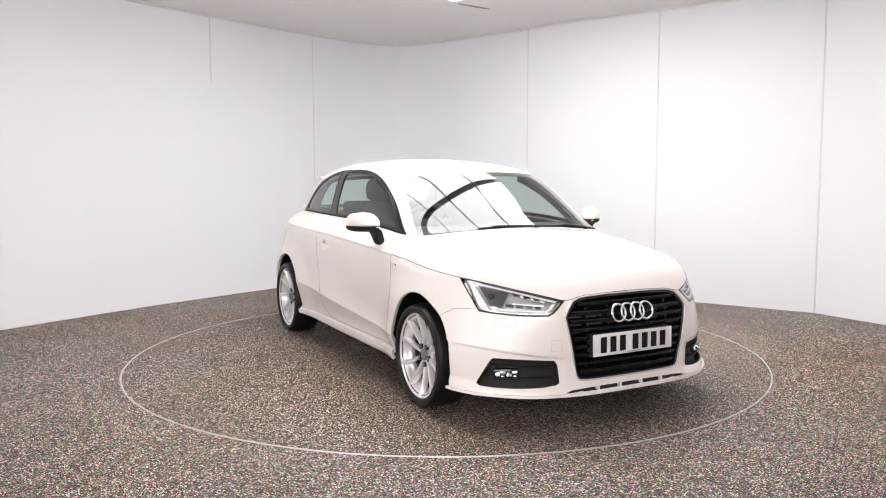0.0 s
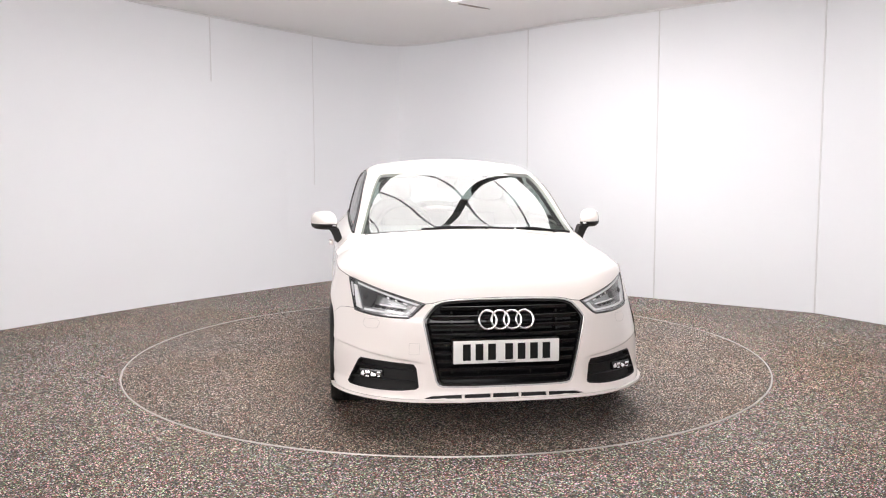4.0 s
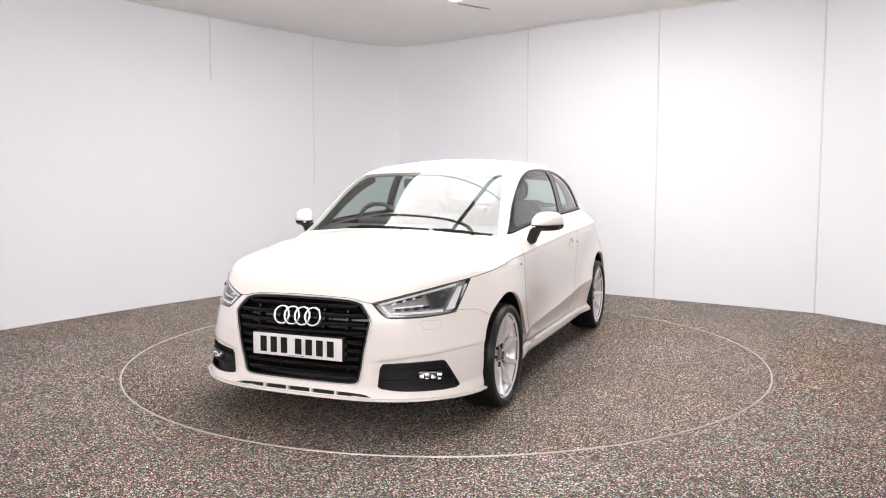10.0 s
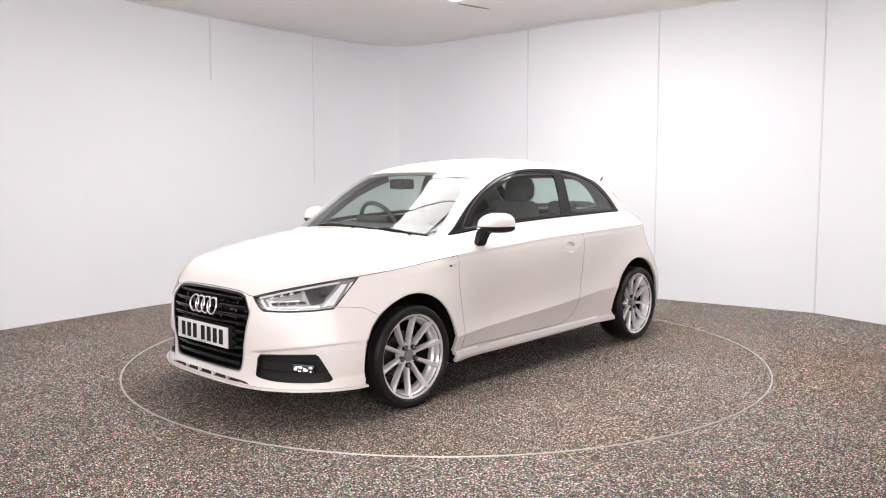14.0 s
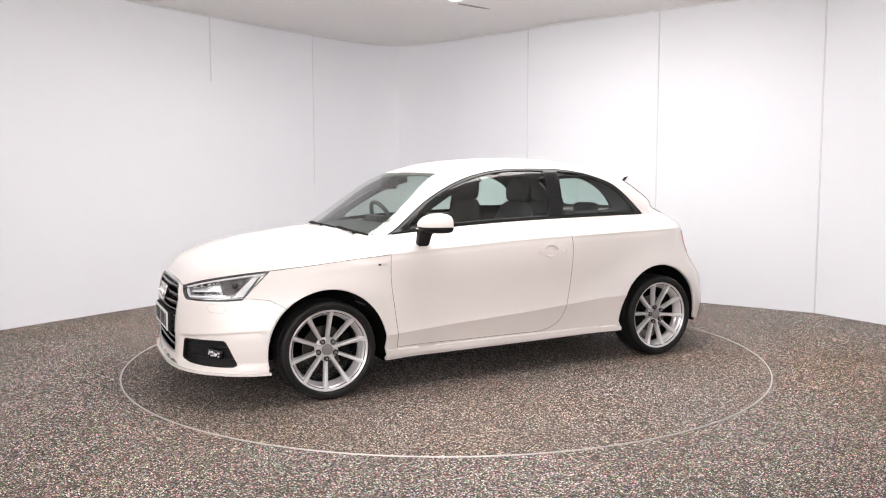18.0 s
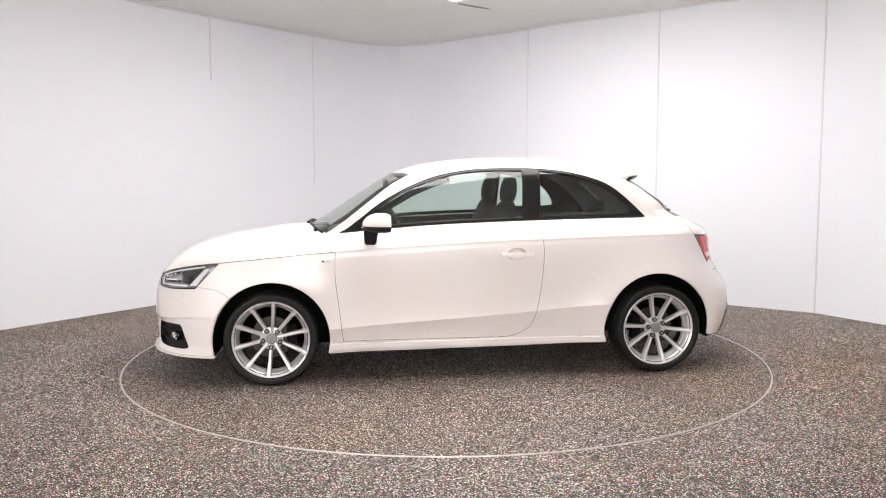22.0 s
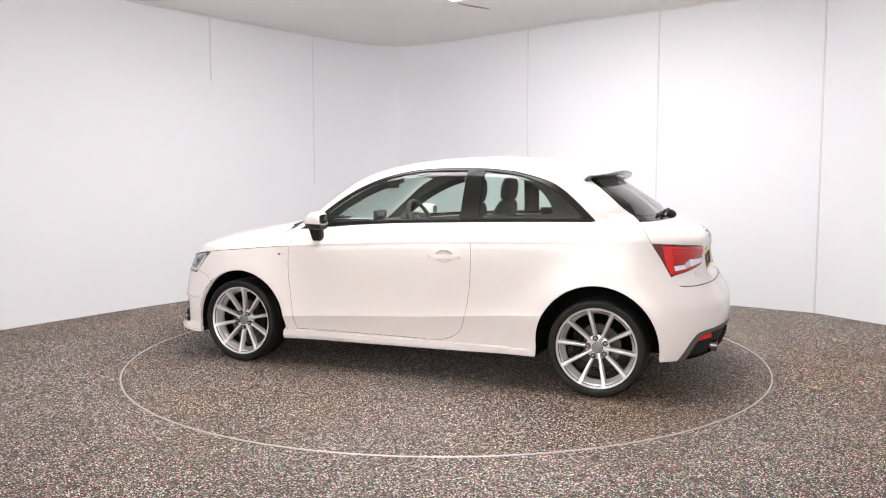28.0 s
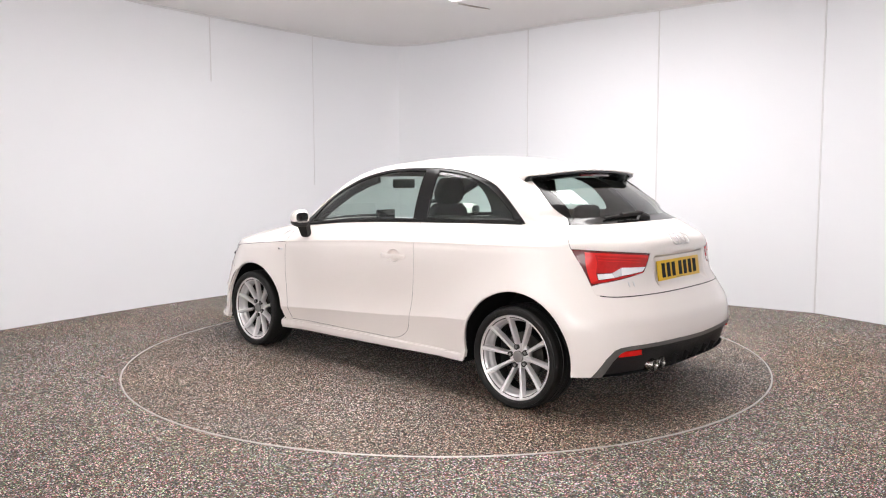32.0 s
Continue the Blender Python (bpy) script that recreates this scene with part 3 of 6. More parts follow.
# outlines at the rear (half width, height)
GLASS_B = [(-0.02, 1.011), (0.2, 1.010), (0.4, 1.008), (0.575, 1.0062), (0.80, 1.0062), (0.80, 1.30), (0.49, 1.310), (0.3, 1.322), (-0.02, 1.332)]
GLASS_B_IN = [(-0.02, 1.045), (0.2, 1.044), (0.4, 1.042), (0.50, 1.041), (0.537, 1.048), (0.541, 1.07), (0.530, 1.12), (0.505, 1.195), (0.478, 1.258), (0.462, 1.285), (0.44, 1.296), (0.3, 1.306), (-0.02, 1.316)]
LAMP_B = [(0.343, 0.856), (0.46, 0.866), (0.577, 0.876), (0.65, 0.883), (0.714, 0.890), (0.80, 0.896), (0.80, 0.655), (0.74, 0.681), (0.70, 0.699), (0.66, 0.711), (0.60, 0.721), (0.52, 0.735), (0.45, 0.747), (0.400, 0.756), (0.380, 0.777), (0.362, 0.812)]
GATE_LOW = [(-0.02, 0.645), (0.15, 0.645), (0.377, 0.645), (0.48, 0.644), (0.566, 0.643), (0.62, 0.644), (0.659, 0.647), (0.683, 0.652), (0.70, 0.660), (0.73, 0.682)]
DIFF = [(-0.02, 0.398), (0.14, 0.401), (0.278, 0.405), (0.40, 0.405), (0.509, 0.403), (0.62, 0.399), (0.668, 0.393), (0.695, 0.380), (0.727, 0.335), (0.759, 0.255), (0.785, 0.19), (0.785, 0.12), (-0.02, 0.12)]
DIFF_IN = [(-0.02, 0.377), (0.14, 0.380), (0.278, 0.384), (0.40, 0.384), (0.50, 0.383), (0.615, 0.379), (0.648, 0.374), (0.668, 0.363), (0.697, 0.320), (0.722, 0.249), (0.735, 0.19), (0.735, 0.12), (-0.02, 0.12)]
def inside(poly, a, b):
    hit = False
    k = len(poly)
    for i in range(k):
        (x0, y0), (x1, y1) = poly[i], poly[(i + 1) % k]
        if (y0 > b) != (y1 > b) and a < (x1 - x0) * (b - y0) / (y1 - y0) + x0:
            hit = not hit
    return hit


def cut(bm, pts, axis, keep, closed=False):
    """Cuts the faces along a line drawn in the view along an axis."""
    ia, ib = ((1, 2), (0, 2), (0, 1))[axis]
    k = len(pts)
    box_a = (min(p[0] for p in pts) - 0.03, max(p[0] for p in pts) + 0.03)
    box_b = (min(p[1] for p in pts) - 0.03, max(p[1] for p in pts) + 0.03)
    live = []
    for f in bm.faces:
        c = f.calc_center_median()
        if box_a[0] < c[ia] < box_a[1] and box_b[0] < c[ib] < box_b[1] and keep(c, f.normal):
            live.append(f)
    for i in range(k if closed else k - 1):
        (a0, b0), (a1, b1) = pts[i], pts[(i + 1) % k]
        if abs(a0 - a1) + abs(b0 - b1) < 1e-6:
            continue
        la, ha, lb, hb = min(a0, a1) - 1e-4, max(a0, a1) + 1e-4, min(b0, b1) - 1e-4, max(b0, b1) + 1e-4
        pick = []
        for f in live:
            if not f.is_valid:
                continue
            va = [v.co[ia] for v in f.verts]
            if max(va) < la or min(va) > ha:
                continue
            vb = [v.co[ib] for v in f.verts]
            if max(vb) < lb or min(vb) > hb:
                continue
            pick.append(f)
        if not pick:
            continue
        co, no = [0, 0, 0], [0, 0, 0]
        co[ia], co[ib] = a0, b0
        ln = math.hypot(a1 - a0, b1 - b0)
        no[ia], no[ib] = (b1 - b0) / ln, (a0 - a1) / ln
        geom = list({v for f in pick for v in f.verts}) + list({e for f in pick for e in f.edges}) + pick
        before = set(pick)
        r = bmesh.ops.bisect_plane(bm, geom=geom, dist=2e-4, plane_co=co, plane_no=no)
        for g in r["geom"]:
            if isinstance(g, bmesh.types.BMFace) and g not in before:
                live.append(g)


def flip(line):
    """(height, length) pairs as (length, height)."""
    return [(b, a) for a, b in line]


def circle(ax, az, r, n=44):
    return [(ax + r * math.cos(2 * math.pi * i / n), az + r * math.sin(2 * math.pi * i / n)) for i in range(n)]


def cut_body(bm):
    def flank(c, n):
        return c.y > 0.4 and n.y > 0.05
    cut(bm, [(x, float(SHOULDER(x))) for x in np.linspace(1.60, -1.56, 60)], 1, lambda c, n: c.y > 0.55)
    for d in (0.014, 0.036):
        cut(bm, [(x, float(SHOULDER(x)) - d) for x in np.linspace(0.86, -1.56, 50)], 1, lambda c, n: c.y > 0.55)
    cut(bm, [(x, float(CREASE(x))) for x in np.linspace(1.0, -1.0, 30)], 1, lambda c, n: c.y > 0.6)
    for z in (0.2405, 0.2505):
        cut(bm, [(1.0, z), (-1.0, z)], 1, lambda c, n: c.y > 0.6)
    cut(bm, [(x, float(BELLY(x)) + 0.007) for x in np.linspace(2.1, -2.0, 60)], 1, lambda c, n: c.z < 0.3)
    for ax, az, r in ARCHES:
        cut(bm, circle(ax, az, r), 1, lambda c, n: c.y > 0.45, True)
    cut(bm, DLO, 1, lambda c, n: c.y > 0.45 and c.z > 0.88 and n.y > 0.1, True)
    cut(bm, GLASS_F, 1, lambda c, n: c.y > 0.45 and c.z > 0.9 and n.y > 0.2, True)
    cut(bm, GLASS_R, 1, lambda c, n: c.y > 0.45 and c.z > 0.9 and n.y > 0.2, True)
    cut(bm, DOOR, 1, lambda c, n: c.y > 0.6, True)
    cut(bm, HOOD_SIDE, 1, flank)
    cut(bm, [(HANDLE_X + HANDLE_A * math.cos(2 * math.pi * i / 32), HANDLE_Z + HANDLE_B * math.sin(2 * math.pi * i / 32)) for i in range(32)], 1, lambda c, n: c.y > 0.6, True)
    cut(bm, flip(LAMP_REAR), 1, lambda c, n: c.y > 0.5)
    cut(bm, flip(BUMPER_F), 1, lambda c, n: c.y > 0.5)
    cut(bm, flip(GATE_SIDE), 1, lambda c, n: c.y > 0.4)
    cut(bm, flip(BUMPER_R), 1, lambda c, n: c.y > 0.5)

    def nose(c, n):
        return c.x > 1.35 and n.x > 0.02
    cut(bm, LAMP_F, 0, lambda c, n: c.x > 1.4 and c.z > 0.5, True)
    cut(bm, GRILLE, 0, nose, True)
    cut(bm, GRILLE_IN, 0, nose, True)
    cut(bm, FOG, 0, nose, True)
    for d in (-0.008, 0.0, 0.008):
        cut(bm, [(y, 0.374 + 0.13 * (y - 0.42) + d) for y in (0.40, 0.60, 0.80)], 0, nose)
    cut(bm, SLOT, 0, nose, True)
    cut(bm, HOOD_FRONT, 0, lambda c, n: c.x > 1.4)
    cut(bm, SCREEN, 2, lambda c, n: n.z > 0.2 and c.z > 0.85, True)
    cut(bm, COWL, 2, lambda c, n: n.z > 0.1 and c.z > 0.75)

    def back(c, n):
        return c.x < -1.0 and n.x < -0.05
    cut(bm, GLASS_B, 0, lambda c, n: c.x < -0.95 and n.z > 0.05 and c.z > 0.95, True)
    cut(bm, flip(GLASS_SIDE), 1, lambda c, n: c.y > 0.38 and c.x < -0.95 and c.z > 0.97)
    cut(bm, GLASS_B_IN, 0, lambda c, n: c.x < -0.95 and n.z > 0.1 and c.z > 0.95, True)
    cut(bm, LAMP_B, 0, back, True)
    cut(bm, GATE_LOW, 0, back)
    cut(bm, DIFF, 0, back, True)
    cut(bm, DIFF_IN, 0, back, True)


def region(c, n):
    x, y, z = c
    for ax, az, r in ARCHES:
        if y > 0.45 and (x - ax) ** 2 + (z - az) ** 2 < r * r:
            return ""
        if y > 0.50 and abs(x - ax) < 0.345 and n.z < -0.3 and z < 0.4:
            return ""
    if z < float(BELLY(x)) + 0.007 or (n.z < -0.8 and z < 0.3):
        return "underbody"
    if y > 0.45 and z > 0.88 and n.y > 0.1 and inside(DLO, x, z):
        return "side_window" if inside(GLASS_F, x, z) else "quarter_window" if inside(GLASS_R, x, z) else "window_frame"
    if 0.2 < x < 1.0 and n.z > 0.2 and z > 0.85 and inside(SCREEN, x, y):
        return "windscreen"
    if x < -1.062 and z > 0.98 and x < wrap(GLASS_SIDE, z) and inside(GLASS_B, y, z):
        return "rear_window" if inside(GLASS_B_IN, y, z) else "rear_window_border"
    if x > 1.4:
        if z > 0.5 and x > wrap(LAMP_REAR, z) and inside(LAMP_F, y, z):
            return "headlight"
        if n.x > 0.02:
            if inside(GRILLE, y, z):
                return "grille" if inside(GRILLE_IN, y, z) else "grille_frame"
            if inside(FOG, y, z):
                return "fog_grille"
            if inside(SLOT, y, z):
                return "slot"
    if x > 0.78 and not (y > 0.6 and inside(DOOR, x, z)):
        edge = max(np.interp(y, [p[0] for p in HOOD_FRONT], [p[1] for p in HOOD_FRONT]) if x > 1.5 else 0, np.interp(-x, [-p[0] for p in HOOD_SIDE], [p[1] for p in HOOD_SIDE]) if x <= 1.56 and y > 0.5 else 0)
        cowl = np.interp(y, [p[1] for p in COWL], [p[0] for p in COWL])
        if z > edge and x > cowl:
            return "hood"
        if x > 0.83 and z > 0.8 and x <= cowl and y < 0.645 and n.z > 0.3:
            return "cowl_panel"
        if x > wrap(BUMPER_F, z):
            return "front_bumper"
        if z < SILL_TOP and x < 0.9:
            return "sill"
        if z < np.interp(-x, [-p[0] for p in HOOD_SIDE], [p[1] for p in HOOD_SIDE]) + 0.001:
            return "fender"
    if x < -1.2:
        low = np.interp(y, [p[0] for p in GATE_LOW], [p[1] for p in GATE_LOW])
        if z < 1.2 and x < wrap(GATE_SIDE, z) and n.x < -0.05:
            if inside(LAMP_B, y, z) and x < wrap(LAMP_SIDE, z):
                return "tail_light"
            if z > low and x < -1.42:
                return "tailgate"
        if n.x < -0.05 and inside(DIFF, y, z):
            return "diffuser" if inside(DIFF_IN, y, z) else "diffuser_frame"
        if z < 0.70 and x < wrap(BUMPER_R, z):
            return "rear_bumper"
    if y > 0.6 and inside(DOOR, x, z):
        return "" if ((x - HANDLE_X) / HANDLE_A) ** 2 + ((z - HANDLE_Z) / HANDLE_B) ** 2 < 0.99 else "door"
    if z < SILL_TOP and -0.9 < x < 0.9:
        return "sill"
    return "body_shell"


def settle(bm):
    """Draws every corner back onto the form."""
    p = np.array([v.co for v in bm.verts])
    # corners on a drawn line of the flank keep their height
    held = np.zeros(len(p), bool)
    for line in (SHOULDER, lambda x: SHOULDER(x) - 0.014, lambda x: SHOULDER(x) - 0.036, CREASE, lambda x: 0.2405 + 0 * x, lambda x: 0.2505 + 0 * x, lambda x: BELLY(x) + 0.007):
        held |= (np.abs(p[:, 2] - line(p[:, 0])) < 8e-4) & (p[:, 1] > 0.6) & (p[:, 0] < 0.80) & (p[:, 0] > -1.35)
    for k in range(14):
        f = np.clip(form(p[:, 0], p[:, 1], p[:, 2]), -0.004, 0.004)
        if k > 2:
            f[~held] = 0
        n = form_normal(p)
        n[held] = (0, 1, 0)
        p = p - f[:, None] * n
    for v, q in zip(bm.verts, p):
        flat = abs(v.co.y) < 1e-5
        v.co = q
        if flat:
            v.co.y = 0


def gather(bm):
    out = {}
    bm.normal_update()
    for f in bm.faces:
        if f.calc_area() < 1e-9:
            continue
        r = region(f.calc_center_median(), f.normal)
        if r:
            out.setdefault(r, []).append(f)
    return out


def sheet(faces, gap=0.0, flange=0.0, joined=False, push=0.0, turned=False, calm=False, bulge=None):
    """Numbers for a panel: vertices, faces and normals, with a folded-in edge, mirrored and joined where it crosses the middle."""
    ids, co, fs, border = {}, [], [], {}
    count = {}
    for f in faces:
        ring = []
        for v in f.verts:
            if v.index not in ids:
                ids[v.index] = len(co)
                co.append(tuple(v.co))
            ring.append(ids[v.index])
        fs.append(ring)
        for a, b in zip(ring, ring[1:] + ring[:1]):
            count.setdefault((min(a, b), max(a, b)), []).append((a, b, len(fs) - 1))
    p = np.array(co)
    base = p.copy()
    nor = form_normal(p)
    nor[np.abs(p[:, 1]) < 1e-4, 1] = 0
    edges = [e[0] for e in count.values() if len(e) == 1]
    if joined:
        edges = [e for e in edges if not (abs(p[e[0]][1]) < 1e-4 and abs(p[e[1]][1]) < 1e-4)]
    if gap > 0 and edges:
        shift = np.zeros_like(p)
        for a, b, k in edges:
            c = p[fs[k]].mean(0)
            t = p[b] - p[a]
            t = t / max(np.linalg.norm(t), 1e-9)
            d = c - p[a]
            d = d - t * (d @ t)
            d = d / max(np.linalg.norm(d), 1e-9)
            for i in (a, b):
                shift[i] += d
        ln = np.linalg.norm(shift, axis=1, keepdims=True)
        move = gap * shift / np.maximum(ln, 1e-9)
        if joined:
            move[np.abs(p[:, 1]) < 1e-4, 1] = 0
        p = p + move
    p = p + nor * push
    verts, quads = [tuple(q) for q in p], [list(f) for f in fs]
    # a corner on a crease takes the normal of its own side
    flat = np.array([i for f in fs for i in f])
    mid = np.repeat(np.array([base[f].mean(0) for f in fs]), [len(f) for f in fs], axis=0)
    q = base[flat].copy()
    for line, reach in ((SHOULDER, 0.008), (CREASE, 0.008), (BELT, 0.006), (lambda x: 0.2405 + 0 * x, 0.0035), (lambda x: 0.2505 + 0 * x, 0.0035)):
        zl = line(q[:, 0])
        near = (np.abs(q[:, 2] - zl) < reach) & (np.abs(q[:, 1]) > 0.5)
        up = mid[:, 2] > line(mid[:, 0])
        q[near, 2] = (zl + np.where(up, 0.0035, -0.0035))[near]
    q = q - form(q[:, 0], q[:, 1], q[:, 2])[:, None] * form_normal(q)
    own = form_normal(q)
    own[np.abs(base[flat][:, 1]) < 1e-4, 1] = 0
    if calm:
        # glass bends evenly: its normals follow one low-order surface
        x, y, z = base[:, 0], base[:, 1], base[:, 2]
        xm = x.mean()
        x = x - xm
        k = np.linalg.lstsq(np.stack([1 + 0 * x, x, x * x, y * y, x * y * y, y**4], 1), z, rcond=None)[0]
        x, y = base[flat][:, 0] - xm, base[flat][:, 1]
        own = np.stack([-(k[1] + 2 * k[2] * x + k[4] * y * y), -(2 * k[3] * y + 2 * k[4] * x * y + 4 * k[5] * y**3), 1 + 0 * x], 1)
        own = own / np.linalg.norm(own, axis=1, keepdims=True)
    if bulge:
        own = bulge(base[flat])
    if turned:
        own = -own
    norms, k = [], 0
    for f in fs:
        norms.append([tuple(q) for q in own[k:k + len(f)]])
        k += len(f)
    if turned:
        quads = [list(reversed(f)) for f in quads]
        norms = [list(reversed(f)) for f in norms]
    if flange > 0:
        for a, b, k in edges:
            pa, pb = p[a], p[b]
            la, lb = pa - nor[a] * flange, pb - nor[b] * flange
            q = np.cross(pb - pa, la - pa)
            q = q / max(np.linalg.norm(q), 1e-9)
            i = len(verts)
            verts += [tuple(pb), tuple(pa), tuple(la), tuple(lb)]
            norms.append([tuple(-q)] * 4)
            quads.append([i, i + 1, i + 2, i + 3])
    return verts, quads, norms


def other_side(data):
    v, q, n = data
    return [(a, -b, c) for a, b, c in v], [list(reversed(f)) for f in q], [[(a, -b, c) for a, b, c in reversed(f)] for f in n]


def panel(name, data, mat, parent, label=""):
    v, q, n = data
    me = bpy.data.meshes.new(name)
    me.from_pydata(v, [], q)
    me.polygons.foreach_set("use_smooth", [True] * len(q))
    me.materials.append(mat)
    me.update()
    me.normals_split_custom_set([c for f in n for c in f])
    ob = new(name, me)
    ob.parent = parent
    if label:
        ob["label"] = label
    return ob


def whole(name, faces, mat, parent, label="", **kw):
    """A panel that crosses the middle of the car."""
    v, q, n = sheet(faces, joined=True, **kw)
    v2, q2, n2 = other_side((v, q, n))
    return panel(name, (v + v2, q + [[i + len(v) for i in f] for f in q2], n + n2), mat, parent, label)


def pair(name, faces, mat, parent, label="", **kw):
    d = sheet(faces, **kw)
    a = panel(name, d, mat, parent, label)
    b = panel(name, other_side(d), mat, parent, label)
    return a, b


def solve_along(p, d, far):
    """From the point p along d, the distance at which the body begins."""
    s = np.linspace(0, far, 800)
    q = np.array(p)[None] + s[:, None] * np.array(d)[None]
    f = form(q[:, 0], q[:, 1], q[:, 2])
    k = int(np.argmax(f < 0))
    return float(s[k - 1] + (s[k] - s[k - 1]) * f[k - 1] / (f[k - 1] - f[k])) if k else 0.0


def on_front(y, z, deep=0.0):
    return Vector((2.3 - solve_along((2.3, y, z), (-1, 0, 0), 1.2) - deep, y, z))


def on_rear(y, z, deep=0.0):
    return Vector((-2.3 + solve_along((-2.3, y, z), (1, 0, 0), 1.4) + deep, y, z))


def on_side(x, z, deep=0.0, s=1):
    return Vector((x, s * (1.2 - solve_along((x, 1.2, z), (0, -1, 0), 1.1) - deep), z))


def on_top(x, y, deep=0.0):
    return Vector((x, y, 1.6 - solve_along((x, y, 1.6), (0, 0, -1), 1.2) - deep))


def ribbon(bm, path, w, t, up):
    """A flat bar along the path: w across (along up), t through."""
    path = [Vector(p) for p in path]
    up = Vector(up)
    rings = []
    for i, p in enumerate(path):
        d = (path[min(i + 1, len(path) - 1)] - path[max(i - 1, 0)]).normalized()
        s = d.cross(up).normalized()
        u = s.cross(d).normalized()
        rings.append([bm.verts.new(p + a * u * w / 2 + b * s * t / 2) for a, b in ((-1, -1), (1, -1), (1, 1), (-1, 1))])
    for a, b in zip(rings, rings[1:]):
        for j in range(4):
            bm.faces.new((a[j], a[(j + 1) % 4], b[(j + 1) % 4], b[j]))
    bm.faces.new(list(reversed(rings[0])))
    bm.faces.new(rings[-1])
    bmesh.ops.recalc_face_normals(bm, faces=bm.faces)


# ---- glass ----
def glazing(name, tint, gloss=0.08, rough=0.0):
    m = bpy.data.materials.new(name)
    m.use_nodes = True
    n, l = m.node_tree.nodes, m.node_tree.links
    n.remove(n["Principled BSDF"])
    tr = n.new("ShaderNodeBsdfTransparent")
    tr.inputs["Color"].default_value = (*tint, 1)
    gl = n.new("ShaderNodeBsdfGlossy")
    gl.inputs["Roughness"].default_value = rough
    lw = n.new("ShaderNodeLayerWeight")
    lw.inputs["Blend"].default_value = 0.5
    pw = n.new("ShaderNodeMath")
    pw.operation = "POWER"
    pw.inputs[1].default_value = 4.0
    l.new(lw.outputs["Facing"], pw.inputs[0])
    fr = n.new("ShaderNodeMapRange")
    fr.inputs["To Min"].default_value, fr.inputs["To Max"].default_value = gloss, 1.0
    l.new(pw.outputs[0], fr.inputs["Value"])
    mx = n.new("ShaderNodeMixShader")
    l.new(fr.outputs["Result"], mx.inputs[0])
    l.new(tr.outputs[0], mx.inputs[1])
    l.new(gl.outputs[0], mx.inputs[2])
    l.new(mx.outputs[0], n["Material Output"].inputs["Surface"])
    return m


SCREEN_GLASS = glazing("windscreen_glass", (0.72, 0.80, 0.77), 0.095)
SIDE_GLASS = glazing("side_glass", (0.80, 0.91, 0.87), 0.08)
REAR_GLASS = glazing("privacy_glass", (0.66, 0.76, 0.73), 0.08)
LAMP_GLASS = glazing("lamp_glass", (0.94, 0.95, 0.95), 0.05)
SEAM = plain("joint_shadow_rubber", (0.05, 0.046, 0.045), 0.7, vary=0.1)
RED_MID = plain("deep_red_lamp", (0.52, 0.006, 0.006), 0.16, coat=0.2, vary=0.2, vscale=60)
RED_LAMP = plain("red_lamp_plastic", (0.74, 0.014, 0.012), 0.18, coat=0.2, vary=0.15, vscale=40)
RED_DARK = plain("dark_red_lamp", (0.12, 0.007, 0.008), 0.2, coat=0.8, vary=0.1)
LAMP_DARK = plain("lamp_housing", (0.16, 0.155, 0.155), 0.35, vary=0.15, vscale=20)
LAMP_WHITE = plain("lamp_white_strip", (0.90, 0.90, 0.91), 0.2, vary=0.03)
SEAT_CLOTH = plain("seat_cloth", (0.030, 0.029, 0.029), 0.9, bump=0.5, bscale=400, vary=0.2, vscale=15)
CABIN = plain("cabin_plastic", (0.08, 0.078, 0.078), 0.7, bump=0.2, bscale=300, vary=0.12)
HEADLINING = plain("headlining", (0.14, 0.135, 0.13), 0.95, bump=0.3, bscale=500, vary=0.08)
DIFF_GREY = plain("grey_diffuser_plastic", (0.11, 0.105, 0.10), 0.45, bump=0.15, bscale=400, vary=0.1)
PLATE_WHITE = plain("plate_white", (0.78, 0.77, 0.75), 0.35, vary=0.02)
PLATE_YELLOW = plain("plate_yellow", (0.80, 0.50, 0.02), 0.35, vary=0.02)
BLACK_SLAT = plain("gloss_black_slat", (0.006, 0.006, 0.007), 0.16, spec=0.5, vary=0.1)
FRAME_BLACK = plain("window_frame_black", (0.010, 0.010, 0.010), 0.14, spec=0.45, vary=0.1)
DARK_CHROME = plain("dark_chrome", (0.30, 0.29, 0.28), 0.25, metal=1.0, vary=0.1, vscale=30)
INK = plain("plate_black", (0.010, 0.010, 0.010), 0.5, spec=0.15, vary=0.05)


BARREL = plain("dark_wheel_barrel", (0.03, 0.029, 0.029), 0.6, metal=0.2, vary=0.15)
CAP_GREY = plain("grey_cap", (0.30, 0.29, 0.29), 0.4, metal=0.6, vary=0.08)
BOLT = plain("dark_bolt", (0.05, 0.048, 0.048), 0.4, metal=0.5, vary=0.1)
LAMP_FIELD = plain("lamp_field", (0.035, 0.035, 0.038), 0.2, vary=0.1)
JOINT_GREY = plain("grey_joint", (0.48, 0.45, 0.43), 0.6, vary=0.05)
DARK_TRIM = plain("dark_cabin_trim", (0.022, 0.021, 0.021), 0.8, spec=0.2, vary=0.1)
GRILLE_SILVER = plain("bright_silver_edge", (0.78, 0.77, 0.77), 0.25, metal=0.4, vary=0.04)
LAMP_SILVER = plain("lamp_silver", (0.86, 0.86, 0.87), 0.22, metal=0.55, vary=0.06, vscale=25)
LAMP_BOWL = plain("lamp_bowl", (0.66, 0.66, 0.67), 0.18, metal=0.7, vary=0.08, vscale=30)
